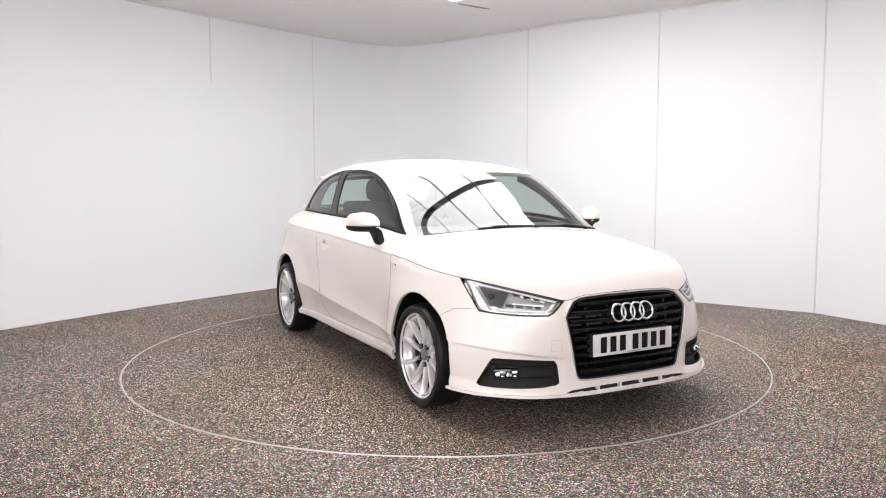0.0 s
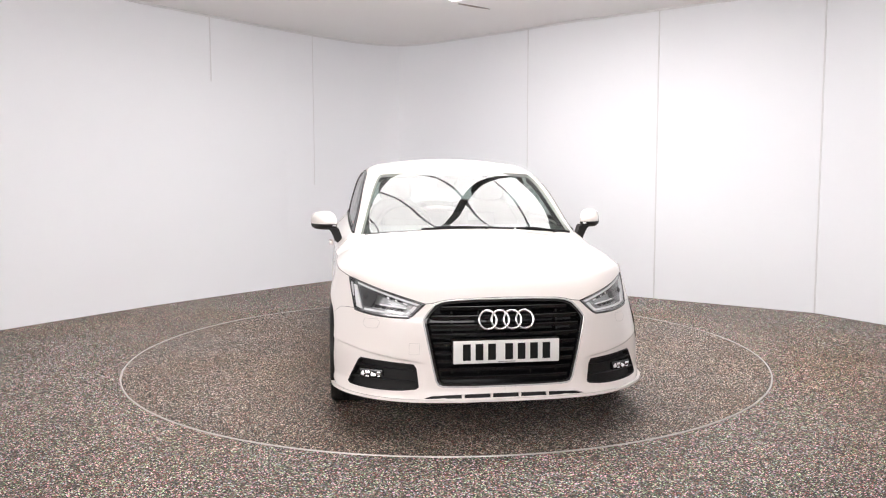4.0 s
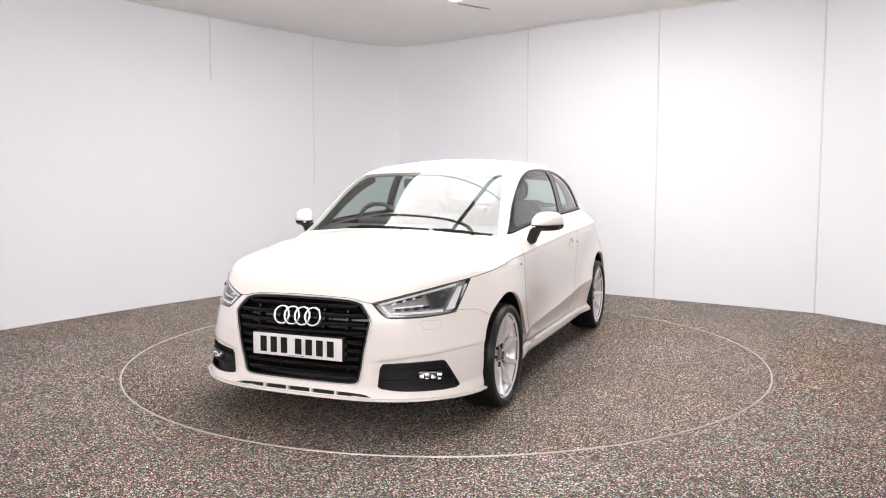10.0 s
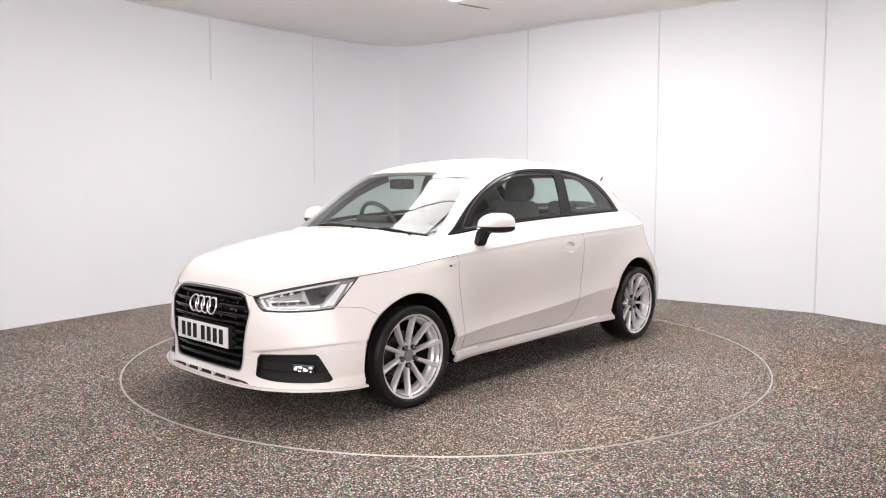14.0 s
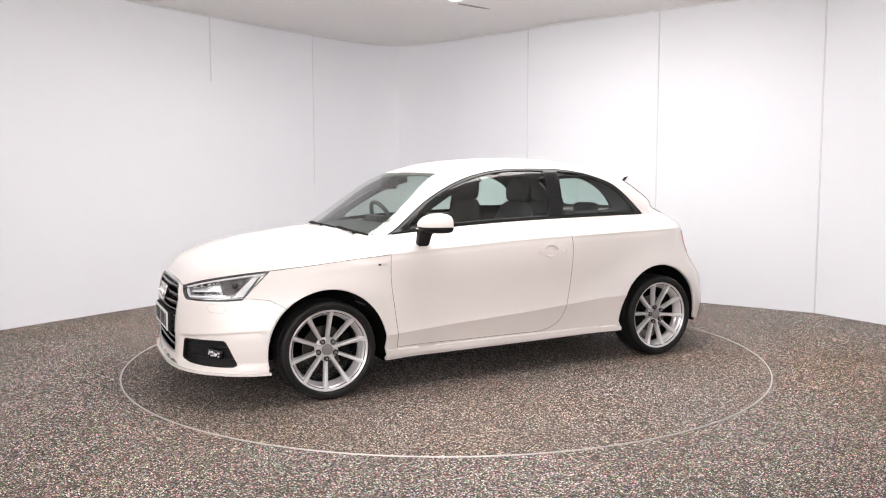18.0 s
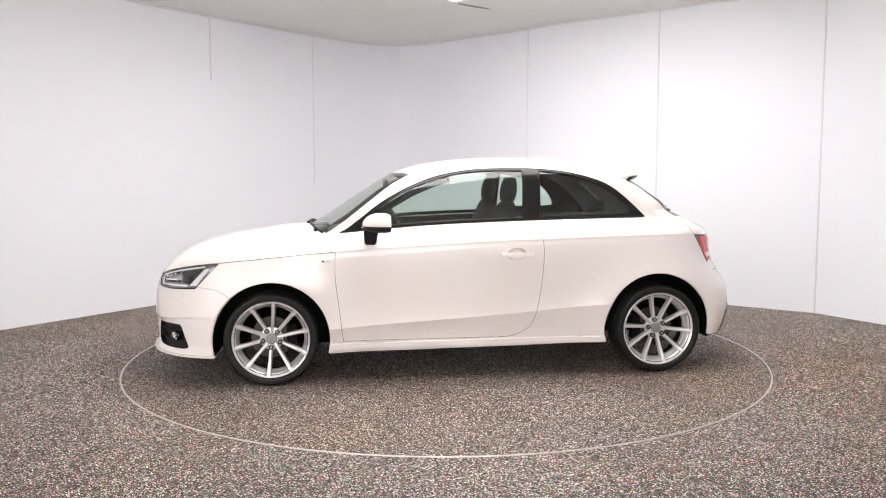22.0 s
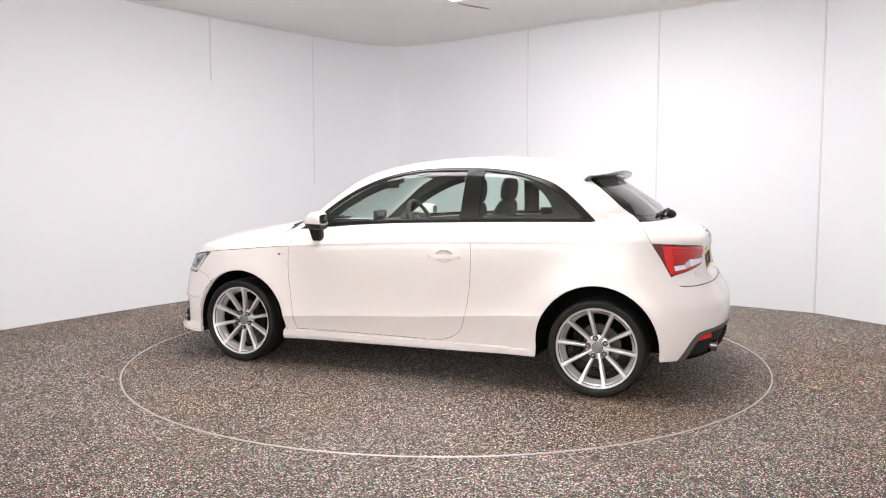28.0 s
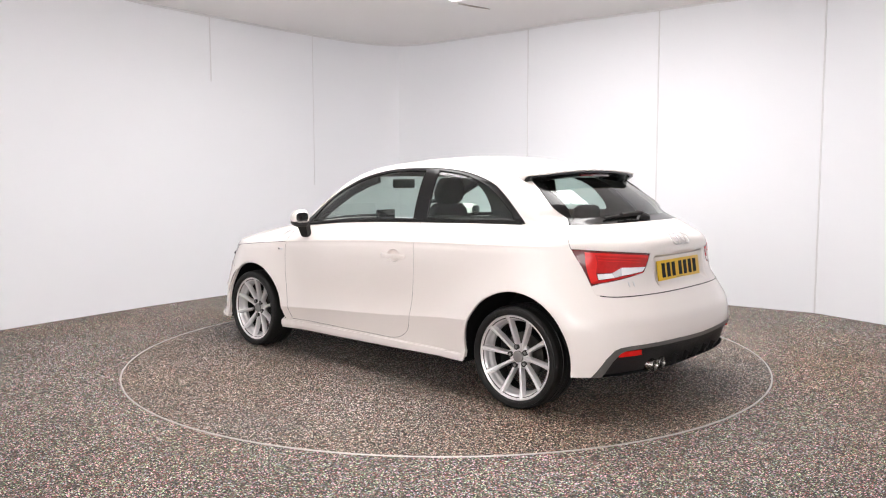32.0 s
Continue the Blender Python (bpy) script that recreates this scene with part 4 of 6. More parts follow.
LAMP_GREY = plain("lamp_grey", (0.012, 0.012, 0.013), 0.25, vary=0.1)


def seam(name, pts, put, parent, r=0.0016, label="thin dark joint", s=1, mat=None, sink=0.0006):
    """The dark rubber in a joint between two panels."""
    bm = fresh()
    fine = []
    for a, b in zip(pts, pts[1:]):
        n = max(1, int(math.hypot(a[0] - b[0], a[1] - b[1]) / 0.012))
        fine += [(a[0] + (b[0] - a[0]) * i / n, a[1] + (b[1] - a[1]) * i / n) for i in range(n)]
    fine.append(pts[-1])
    line = [put(a, b, sink) for a, b in fine]
    tube(bm, [(p.x, s * p.y, p.z) for p in line], r, 6)
    return part(name, bm, mat or SEAM, parent, label)


# ---- pieces of the car ----
def wheel(car, x, s, turn):
    """A ten-spoke alloy wheel; s is the side, turn its angle in degrees."""
    bm = fresh()
    lathe(bm, [(0.2065, 0.050), (0.2095, 0.068), (0.213, 0.0775), (0.2175, 0.081), (0.2245, 0.090), (0.2325, 0.0945), (0.2355, 0.093), (0.2360, 0.086), (0.232, 0.078), (0.212, 0.060), (0.204, 0.045)], "y", 72, closed=False)
    lathe(bm, [(0.2070, 0.054), (0.2045, 0.047), (0.1990, 0.041), (0.1965, 0.036), (0.1955, 0.014)], "y", 72, closed=False)
    bmesh.ops.recalc_face_normals(bm, faces=bm.faces)
    w = part("wheel", bm, ALLOY, car, "silver ten-spoke alloy wheel with a low tyre")
    w.matrix_basis = pose(x, s * 0.7455, AXLE_Z, 0, turn, 0 if s > 0 else 180)
    bm = fresh()
    lathe(bm, [(0.1962, 0.020), (0.1955, 0.012), (0.194, -0.03), (0.214, -0.066), (0.229, -0.078), (0.229, -0.090)], "y", 56, closed=False)
    bmesh.ops.solidify(bm, geom=bm.faces[:], thickness=0.004)
    part("barrel", bm, BARREL, w, "dark inner barrel of the wheel")
    bm = fresh()
    lathe(bm, [(0.217, -0.090), (0.232, -0.100), (0.256, -0.1075), (0.272, -0.103), (0.281, -0.092), (0.2845, -0.078), (0.286, -0.050), (0.286, -0.046), (0.2835, -0.044), (0.2835, -0.038), (0.286, -0.036), (0.286, -0.004), (0.2835, -0.002), (0.2835, 0.004), (0.286, 0.006), (0.286, 0.036), (0.2835, 0.038),
               (0.2835, 0.044), (0.286, 0.046), (0.2845, 0.078), (0.281, 0.092), (0.275, 0.100), (0.2745, 0.1025), (0.2685, 0.105), (0.268, 0.107), (0.256, 0.1078), (0.2475, 0.1060), (0.247, 0.1075), (0.243, 0.1065), (0.2385, 0.100), (0.2345, 0.0915), (0.2325, 0.085), (0.217, 0.080)], "y", 72, closed=False)
    bmesh.ops.recalc_face_normals(bm, faces=bm.faces)
    part("tyre", bm, RUBBER, w, "black low-profile tyre", angle=50)
    bm = fresh()
    tube(bm, [(0.2205 * math.cos(2 * math.pi * i / 64), 0.0845, 0.2205 * math.sin(2 * math.pi * i / 64)) for i in range(64)], 0.0030, 6, closed=True)
    part("rim_groove", bm, BOLT, w, "dark groove round the rim")
    for k in range(10):
        a = radians(36 * k)
        bm = fresh()
        secs = [(0.030, 0.0120, 0.050, 0.022), (0.060, 0.0105, 0.056, 0.030), (0.10, 0.0108, 0.063, 0.034), (0.15, 0.0120, 0.072, 0.034), (0.19, 0.0135, 0.081, 0.030), (0.208, 0.0148, 0.087, 0.024), (0.2265, 0.0165, 0.0935, 0.012)]
        rings = []
        for r, hw, yf, dp in secs:
            hw *= 0.86
            prof = [(-hw * 1.25, yf - dp), (-hw, yf - 0.007), (-hw * 0.72, yf - 0.0008), (-hw * 0.40, yf), (-hw * 0.28, yf - 0.0022), (hw * 0.28, yf - 0.0022), (hw * 0.40, yf), (hw * 0.72, yf - 0.0008), (hw, yf - 0.007), (hw * 1.25, yf - dp)]
            rings.append([bm.verts.new((r * math.cos(a) - q * math.sin(a), yy, r * math.sin(a) + q * math.cos(a))) for q, yy in prof])
        m = len(rings[0])
        for p, q in zip(rings, rings[1:]):
            for j in range(m):
                bm.faces.new((p[j], p[(j + 1) % m], q[(j + 1) % m], q[j]))
        bm.faces.new(rings[0])
        bm.faces.new(list(reversed(rings[-1])))
        bmesh.ops.recalc_face_normals(bm, faces=bm.faces)
        part("spoke", bm, ALLOY, w)
    bm = fresh()
    lathe(bm, [(0.066, 0.012), (0.072, 0.030), (0.068, 0.040), (0.056, 0.044), (0.040, 0.046), (0.034, 0.046)], "y", 40)
    bmesh.ops.recalc_face_normals(bm, faces=bm.faces)
    part("hub", bm, ALLOY, w)
    bm = fresh()
    lathe(bm, [(0.0325, 0.044), (0.0325, 0.0575), (0.030, 0.060), (0.012, 0.0615)], "y", 32)
    bmesh.ops.recalc_face_normals(bm, faces=bm.faces)
    part("centre_cap", bm, CAP_GREY, w, "grey round centre cap")
    for k in range(5):
        a = radians(72 * k)
        bm = fresh()
        lathe(bm, [(0.0155, 0.044), (0.0155, 0.0575), (0.0125, 0.0580), (0.0115, 0.0555), (0.0, 0.0555)][:4], "y", 16)
        bmesh.ops.recalc_face_normals(bm, faces=bm.faces)
        bmesh.ops.translate(bm, vec=(0.054 * math.cos(a), 0.001, 0.054 * math.sin(a)), verts=bm.verts)
        part("wheel_bolt", bm, BOLT, w, "dark recessed wheel bolt")
        bm = fresh()
        lathe(bm, [(0.0085, 0.050), (0.0085, 0.0590), (0.006, 0.0600)], "y", 12)
        bmesh.ops.recalc_face_normals(bm, faces=bm.faces)
        bmesh.ops.translate(bm, vec=(0.054 * math.cos(a), 0.001, 0.054 * math.sin(a)), verts=bm.verts)
        part("bolt_head", bm, CAP_GREY, w)
    bm = fresh()
    lathe(bm, [(0.07, -0.022), (0.128, -0.022), (0.128, -0.002), (0.07, -0.002)], "y", 48)
    bmesh.ops.recalc_face_normals(bm, faces=bm.faces)
    part("brake_disc", bm, DISC_STEEL, w, "steel brake disc")
    bm = fresh()
    box(bm, x - 0.15 if x > 0 else x + 0.09, x - 0.09 if x > 0 else x + 0.15, s * 0.745 - 0.04, s * 0.745 + 0.022, AXLE_Z - 0.08, AXLE_Z + 0.08, bevel=0.012)
    part("brake_caliper", bm, LINER, car, "dark brake caliper")
    # the arch liner: a shell round the wheel and a wall behind it
    ax, az, r = ARCHES[0] if x > 0 else ARCHES[1]
    bm = fresh()
    n = 36
    rows = []
    for i in range(n + 1):
        a = radians(-12) + radians(204) * i / n
        px, pz = ax + (r + 0.004) * math.cos(a), az + (r + 0.004) * math.sin(a)
        zz = max(pz, 0.19)
        yo = float(side_y(np.array(px), np.array(zz))) - 0.012
        rows.append([bm.verts.new((px, s * yy, pz)) for yy in (0.50, 0.6, 0.7, yo)])
    for a, b in zip(rows, rows[1:]):
        for j in range(3):
            bm.faces.new((a[j], a[j + 1], b[j + 1], b[j]))
    bm.faces.new([q[0] for q in rows])
    bmesh.ops.recalc_face_normals(bm, faces=bm.faces)
    part("arch_liner", bm, LINER, car, "black wheel arch liner")


def emblem(car, put, r, gap, tr, name="emblem"):
    """Four plain linked rings."""
    bm = fresh()
    for k in range(4):
        c = (k - 1.5) * gap
        pts = [put(c + r * math.cos(2 * math.pi * i / 40), r * math.sin(2 * math.pi * i / 40)) for i in range(40)]
        tube(bm, pts, tr, 10, closed=True)
    return part(name, bm, CHROME, car, "chrome badge of linked rings")


def plate(car, centre, tilt, face, rear):
    """A number plate; its characters stand as plain bars."""
    bm = fresh()
    box(bm, -0.006, 0.0, -0.26, 0.26, -0.0555, 0.0555, bevel=0.002)
    p = part("number_plate", bm, PLATE_YELLOW if rear else PLATE_WHITE, car, "yellow number plate" if rear else "white number plate")
    p.matrix_basis = pose(*centre, 0, tilt, 180 if rear else 0)
    w, g, wide = 0.050, 0.0115, 0.034
    total = 7 * w + 5 * g + wide
    y = total / 2
    for k in range(7):
        bm = fresh()
        box(bm, 0.0002, 0.0018, y - w + 0.006, y - 0.006, -0.0395, 0.0395)
        part("bar", bm, INK, p, "plain black bar")
        y -= w + (wide if k == 3 else g)
    bm = fresh()
    box(bm, 0.0002, 0.0016, -0.045, 0.045, -0.050, -0.047)
    part("bar", bm, LAMP_DARK, p, "small grey bar")
    return p


def door_mirror(car, s):
    """A white mirror shell on a black foot."""
    def shell(up, down, fit, z0):
        bm = fresh()
        bmesh.ops.create_uvsphere(bm, u_segments=32, v_segments=20, radius=1)
        pw = lambda q, e: math.copysign(abs(q) ** e, q)
        for v in bm.verts:
            x, y, z = pw(v.co.x, 0.70), pw(v.co.y, 0.58), pw(v.co.z, 0.85)
            x = x * (0.118 if x > 0 else 0.070) * fit
            z = z * (up if z > 0 else down) * (1 - 0.14 * (y + 1) * 0.5) * (1 - 0.25 * max(0, x / 0.118) ** 2)
            x = max(x, -0.052)
            y = y * 0.066 * fit - 0.42 * x
            v.co = Vector((0.556 + x, s * (0.898 + y), z0 + z))
        if s < 0:
            bmesh.ops.reverse_faces(bm, faces=bm.faces)
        return bm
    m = part("door_mirror", shell(0.080, 0.020, 1.0, 0.980), PAINT, car, "white door mirror with a black foot", angle=60)
    bm = shell(0.012, 0.040, 0.985, 0.972)
    part("lower_shell", bm, MATT_BLACK, m, "black lower shell")
    bm = fresh()
    rings = []
    for z, x0, x1, y0, y1 in ((0.955, 0.56, 0.665, 0.800, 0.870), (0.925, 0.578, 0.664, 0.790, 0.845), (0.890, 0.584, 0.662, 0.778, 0.830), (0.856, 0.588, 0.658, 0.768, 0.818)):
        rings.append([bm.verts.new((x, s * y, z)) for x, y in ((x0, y0), (x1, y0), (x1, y1), (x0, y1))])
    for a, b in zip(rings, rings[1:]):
        for j in range(4):
            bm.faces.new((a[j], a[(j + 1) % 4], b[(j + 1) % 4], b[j]))
    bm.faces.new(rings[0])
    bm.faces.new(list(reversed(rings[-1])))
    bmesh.ops.recalc_face_normals(bm, faces=bm.faces)
    bmesh.ops.bevel(bm, geom=[e for e in bm.edges if e.calc_face_angle(0) > 0.6], offset=0.008, segments=2, affect="EDGES")
    part("mirror_foot", bm, MATT_BLACK, m, "black mirror foot")
    bm = fresh()
    edge = [(0.902 + 0.050 * math.copysign(abs(math.cos(a)) ** 0.6, math.cos(a)), 1.003 + (0.036 if math.sin(a) > 0 else 0.024) * math.copysign(abs(math.sin(a)) ** 0.7, math.sin(a))) for a in np.linspace(0, 2 * math.pi, 36, endpoint=False)]
    face = [[bm.verts.new((x, s * (0.920 + (y - 0.902) * k), 1.000 + (z - 1.003) * k)) for y, z in edge] for x, k in ((0.520, 1.0), (0.5030, 1.0), (0.5020, 0.96))]
    for a, b in zip(face, face[1:]):
        for j in range(36):
            bm.faces.new((a[j], a[(j + 1) % 36], b[(j + 1) % 36], b[j]))
    bm.faces.new(face[0])
    bm.faces.new(list(reversed(face[-1])))
    bmesh.ops.recalc_face_normals(bm, faces=bm.faces)
    part("mirror_glass", bm, GLOSS_BLACK, m, "dark mirror glass")
    bm = fresh()
    ribbon(bm, [(0.676 - 0.07 * ((y - 0.80) / 0.10) ** 2, s * y, 0.966) for y in np.linspace(0.815, 0.905, 9)], 0.008, 0.006, (0, 0, 1))
    part("indicator_strip", bm, LAMP_WHITE, m, "pale indicator strip")


def handle(parent, s):
    bm = fresh()
    path = [on_side(x, 0.786, -d, s) for x, d in ((-0.192, 0.004), (-0.209, 0.020), (-0.245, 0.030), (-0.295, 0.033), (-0.35, 0.031), (-0.386, 0.023), (-0.403, 0.006))]
    ribbon(bm, path, 0.026, 0.013, (0, 0, 1))
    bmesh.ops.bevel(bm, geom=bm.edges[:], offset=0.0045, segments=2, affect="EDGES")
    part("door_handle", bm, PAINT, parent, "white bar door handle")
    bm = fresh()
    rows = []
    for k, d in ((1.0, 0.0005), (0.96, 0.008), (0.84, 0.018), (0.62, 0.024), (0.30, 0.026)):
        rows.append([bm.verts.new(on_side(HANDLE_X + HANDLE_A * k * math.cos(2 * math.pi * i / 32), HANDLE_Z + HANDLE_B * k * math.sin(2 * math.pi * i / 32), d, s)) for i in range(32)])
    for a, b in zip(rows, rows[1:]):
        for i in range(32):
            bm.faces.new((a[i], a[(i + 1) % 32], b[(i + 1) % 32], b[i]))
    bm.faces.new(rows[-1])
    bmesh.ops.recalc_face_normals(bm, faces=bm.faces)
    if sum(f.normal.y for f in bm.faces) * s < 0:
        bmesh.ops.reverse_faces(bm, faces=bm.faces)
    part("handle_cup", bm, PAINT, parent, "hollow white handle cup", angle=80)


def patch(name, corners, put, deep, thick, mat, parent, s, label="", n=8, m=3):
    """A thin plate on the body: four corners, given in the outline's two numbers, laid on the form by put()."""
    a, b, c, d = (Vector(q) for q in corners)
    bm = fresh()
    grid = []
    for i in range(n + 1):
        row = []
        for j in range(m + 1):
            u, v = i / n, j / m
            q = a.lerp(b, u).lerp(d.lerp(c, u), v)
            p = put(q.x, q.y, deep)
            row.append(bm.verts.new((p.x, s * p.y, p.z)))
        grid.append(row)
    for p, q in zip(grid, grid[1:]):
        for j in range(m):
            bm.faces.new((p[j], p[j + 1], q[j + 1], q[j]))
    bmesh.ops.recalc_face_normals(bm, faces=bm.faces)
    out = 1 if put is on_front else -1
    if sum(f.normal.x for f in bm.faces) * out < 0:
        bmesh.ops.reverse_faces(bm, faces=bm.faces)
    bmesh.ops.solidify(bm, geom=bm.faces[:], thickness=thick)
    bmesh.ops.recalc_face_normals(bm, faces=bm.faces)
    return part(name, bm, mat, parent, label, angle=50)


def lamp_front(car, faces):
    """Headlights: silver housing, white light bands, dark cells, clear cover."""
    v, q, n = sheet(faces, gap=0.002, push=-0.030)
    walls = sheet(faces, gap=0.0035, flange=0.034, push=-0.0015)
    k0, base = len(q), len(v)
    bowl = (v, q, n)
    rim = ([c for c in walls[0]], walls[1][k0:], walls[2][k0:])
    cover = sheet(faces, gap=0.0035, push=-0.0012)
    for s in (1, -1):
        h = panel("headlight", bowl if s > 0 else other_side(bowl), LAMP_BOWL, car, "clear headlight with white light bands")
        panel("seal", rim if s > 0 else other_side(rim), GLOSS_BLACK, h, "black edge of the headlight")
        panel("cover", cover if s > 0 else other_side(cover), LAMP_GLASS, h, "clear headlight cover")
        bands = [((0.412, 0.652), (0.70, 0.7295), (0.70, 0.7205), (0.425, 0.6455)), ((0.425, 0.640), (0.452, 0.612), (0.461, 0.622), (0.440, 0.643)), ((0.455, 0.611), (0.470, 0.5985), (0.480, 0.606), (0.462, 0.620)),
                 ((0.475, 0.5985), (0.675, 0.602), (0.673, 0.6125), (0.482, 0.608)), ((0.684, 0.606), (0.712, 0.612), (0.722, 0.716), (0.708, 0.714)), ((0.726, 0.655), (0.733, 0.66), (0.735, 0.725), (0.729, 0.722))]
        for b in bands:
            patch("light_band", b, on_front, 0.010, 0.006, LAMP_WHITE, h, s, "white light band")
        for b in (((0.470, 0.652), (0.575, 0.681), (0.577, 0.674), (0.472, 0.645)), ((0.478, 0.634), (0.600, 0.642), (0.600, 0.635), (0.480, 0.627))):
            patch("light_band", b, on_front, 0.014, 0.006, LAMP_WHITE, h, s, "white light band")
        for k in range(3):
            y = 0.490 + 0.037 * k
            z = 0.6655 + 0.0095 * k
            patch("light_cell", ((y, z), (y + 0.026, z + 0.0065), (y + 0.026, z - 0.0085), (y, z - 0.0135)), on_front, 0.013, 0.006, LAMP_GREY, h, s, "dark light cell", 3, 2)
        for k in range(4):
            y = 0.492 + 0.036 * k
            z = 0.6285 + 0.0022 * k
            patch("light_cell", ((y, z), (y + 0.025, z + 0.001), (y + 0.025, z - 0.0125), (y, z - 0.0135)), on_front, 0.013, 0.006, LAMP_GREY, h, s, "dark light cell", 3, 2)
        patch("dark_field", ((0.600, 0.690), (0.694, 0.713), (0.676, 0.622), (0.640, 0.618)), on_front, 0.016, 0.005, LAMP_FIELD, h, s, "grey lamp field")
        bm = fresh()
        c = on_front(0.662, 0.668, 0.022)
        bmesh.ops.create_uvsphere(bm, u_segments=20, v_segments=12, radius=0.019)
        bmesh.ops.translate(bm, vec=(c.x, s * c.y, c.z), verts=bm.verts)
        part("projector_lens", bm, LAMP_FIELD, h, "dark projector lens")


def lamp_rear(car, faces):
    """Tail lights: dark red base, bright red fields, pale lower band."""
    body = sheet(faces, gap=0.002, flange=0.02)
    for s in (1, -1):
        h = panel("tail_light", body if s > 0 else other_side(body), RED_DARK, car, "red tail light with a pale lower band")
        for q, mat, deep in ((((0.686, 0.874), (0.362, 0.846), (0.364, 0.834), (0.682, 0.862)), RED_LAMP, -0.0036), (((0.682, 0.862), (0.358, 0.835), (0.382, 0.800), (0.640, 0.812)), RED_MID, -0.0026),
                             (((0.640, 0.812), (0.382, 0.800), (0.384, 0.789), (0.592, 0.768)), RED_MID, -0.0022), (((0.684, 0.863), (0.648, 0.860), (0.646, 0.812), (0.690, 0.808)), RED_LAMP, -0.0038),
                             (((0.690, 0.808), (0.646, 0.812), (0.660, 0.766), (0.692, 0.760)), RED_LAMP, -0.0038), (((0.692, 0.760), (0.660, 0.766), (0.662, 0.728), (0.693, 0.716)), RED_LAMP, -0.0038),
                             (((0.646, 0.812), (0.636, 0.812), (0.590, 0.767), (0.660, 0.766)), RED_MID, -0.0024), (((0.690, 0.724), (0.408, 0.7625), (0.402, 0.758), (0.688, 0.712)), RED_MID, -0.0032)):
            patch("red_field", q, on_rear, deep, 0.003, mat, h, s, "bright red lamp field" if mat is RED_LAMP else "deep red lamp field", 12, 4)
        for z0, z1 in ((0.847, 0.827), (0.832, 0.815)):
            patch("ridge", ((0.640, z0), (0.42, z1), (0.42, z1 - 0.004), (0.640, z0 - 0.004)), on_rear, -0.0040, 0.002, RED_LAMP, h, s, "bright red ridge", 12, 1)
        for q, mat in ((((0.656, 0.760), (0.592, 0.763), (0.584, 0.740), (0.659, 0.732)), LAMP_WHITE), (((0.591, 0.763), (0.540, 0.790), (0.545, 0.748), (0.584, 0.740)), LAMP_SILVER),
                       (((0.539, 0.790), (0.386, 0.786), (0.412, 0.764), (0.545, 0.748)), LAMP_WHITE)):
            patch("pale_band", q, on_rear, -0.0036, 0.003, mat, h, s, "pale reversing light band")


def seat(car, x, y, front):
    bm = fresh()
    if front:
        box(bm, x - 0.02, x + 0.50, y - 0.25, y + 0.25, 0.40, 0.56, bevel=0.06)
        c = part("seat", bm, SEAT_CLOTH, car, "dark cloth front seat", angle=70)
        bm = fresh()
        rings = []
        for z, xc, hw, hd in ((0.50, 0.02, 0.22, 0.07), (0.62, -0.015, 0.255, 0.085), (0.80, -0.065, 0.255, 0.075), (0.95, -0.11, 0.225, 0.062), (1.06, -0.14, 0.17, 0.050), (1.10, -0.150, 0.12, 0.038)):
            rings.append([bm.verts.new((x + xc + hd * math.copysign(abs(math.cos(a)) ** 0.6, math.cos(a)), y + hw * math.copysign(abs(math.sin(a)) ** 0.6, math.sin(a)), z)) for a in [2 * math.pi * i / 24 for i in range(24)]])
        for a, b in zip(rings, rings[1:]):
            for j in range(24):
                bm.faces.new((a[j], a[(j + 1) % 24], b[(j + 1) % 24], b[j]))
        bm.faces.new(list(reversed(rings[0])))
        bm.faces.new(rings[-1])
        part("backrest", bm, SEAT_CLOTH, c, angle=70)
        bm = fresh()
        rings = []
        for z, xc, hw, hd in ((1.095, -0.150, 0.075, 0.025), (1.12, -0.153, 0.118, 0.042), (1.17, -0.158, 0.128, 0.048), (1.22, -0.164, 0.120, 0.045), (1.255, -0.168, 0.095, 0.035), (1.270, -0.17, 0.06, 0.02)):
            rings.append([bm.verts.new((x + xc + hd * math.copysign(abs(math.cos(a)) ** 0.7, math.cos(a)), y + hw * math.copysign(abs(math.sin(a)) ** 0.7, math.sin(a)), z)) for a in [2 * math.pi * i / 24 for i in range(24)]])
        for a, b in zip(rings, rings[1:]):
            for j in range(24):
                bm.faces.new((a[j], a[(j + 1) % 24], b[(j + 1) % 24], b[j]))
        bm.faces.new(list(reversed(rings[0])))
        bm.faces.new(rings[-1])
        part("headrest", bm, SEAT_CLOTH, c, angle=70)
    else:
        box(bm, x, x + 0.45, y - 0.56, y + 0.56, 0.42, 0.58, bevel=0.05)
        c = part("rear_bench", bm, SEAT_CLOTH, car, "dark cloth rear bench", angle=70)
        bm = fresh()
        m = Matrix.Translation((x, 0, 0.5)) @ Matrix.Rotation(radians(-16), 4, "Y")
        box(bm, -0.07, 0.07, y - 0.55, y + 0.55, 0.0, 0.50, bevel=0.05, m=m)
        part("backrest", bm, SEAT_CLOTH, c, angle=70)
        for q in (-0.30, 0.30):
            bm = fresh()
            box(bm, x - 0.22, x - 0.14, q - 0.125, q + 0.125, 0.965, 1.085, bevel=0.035)
            part("headrest", bm, SEAT_CLOTH, c, angle=70)


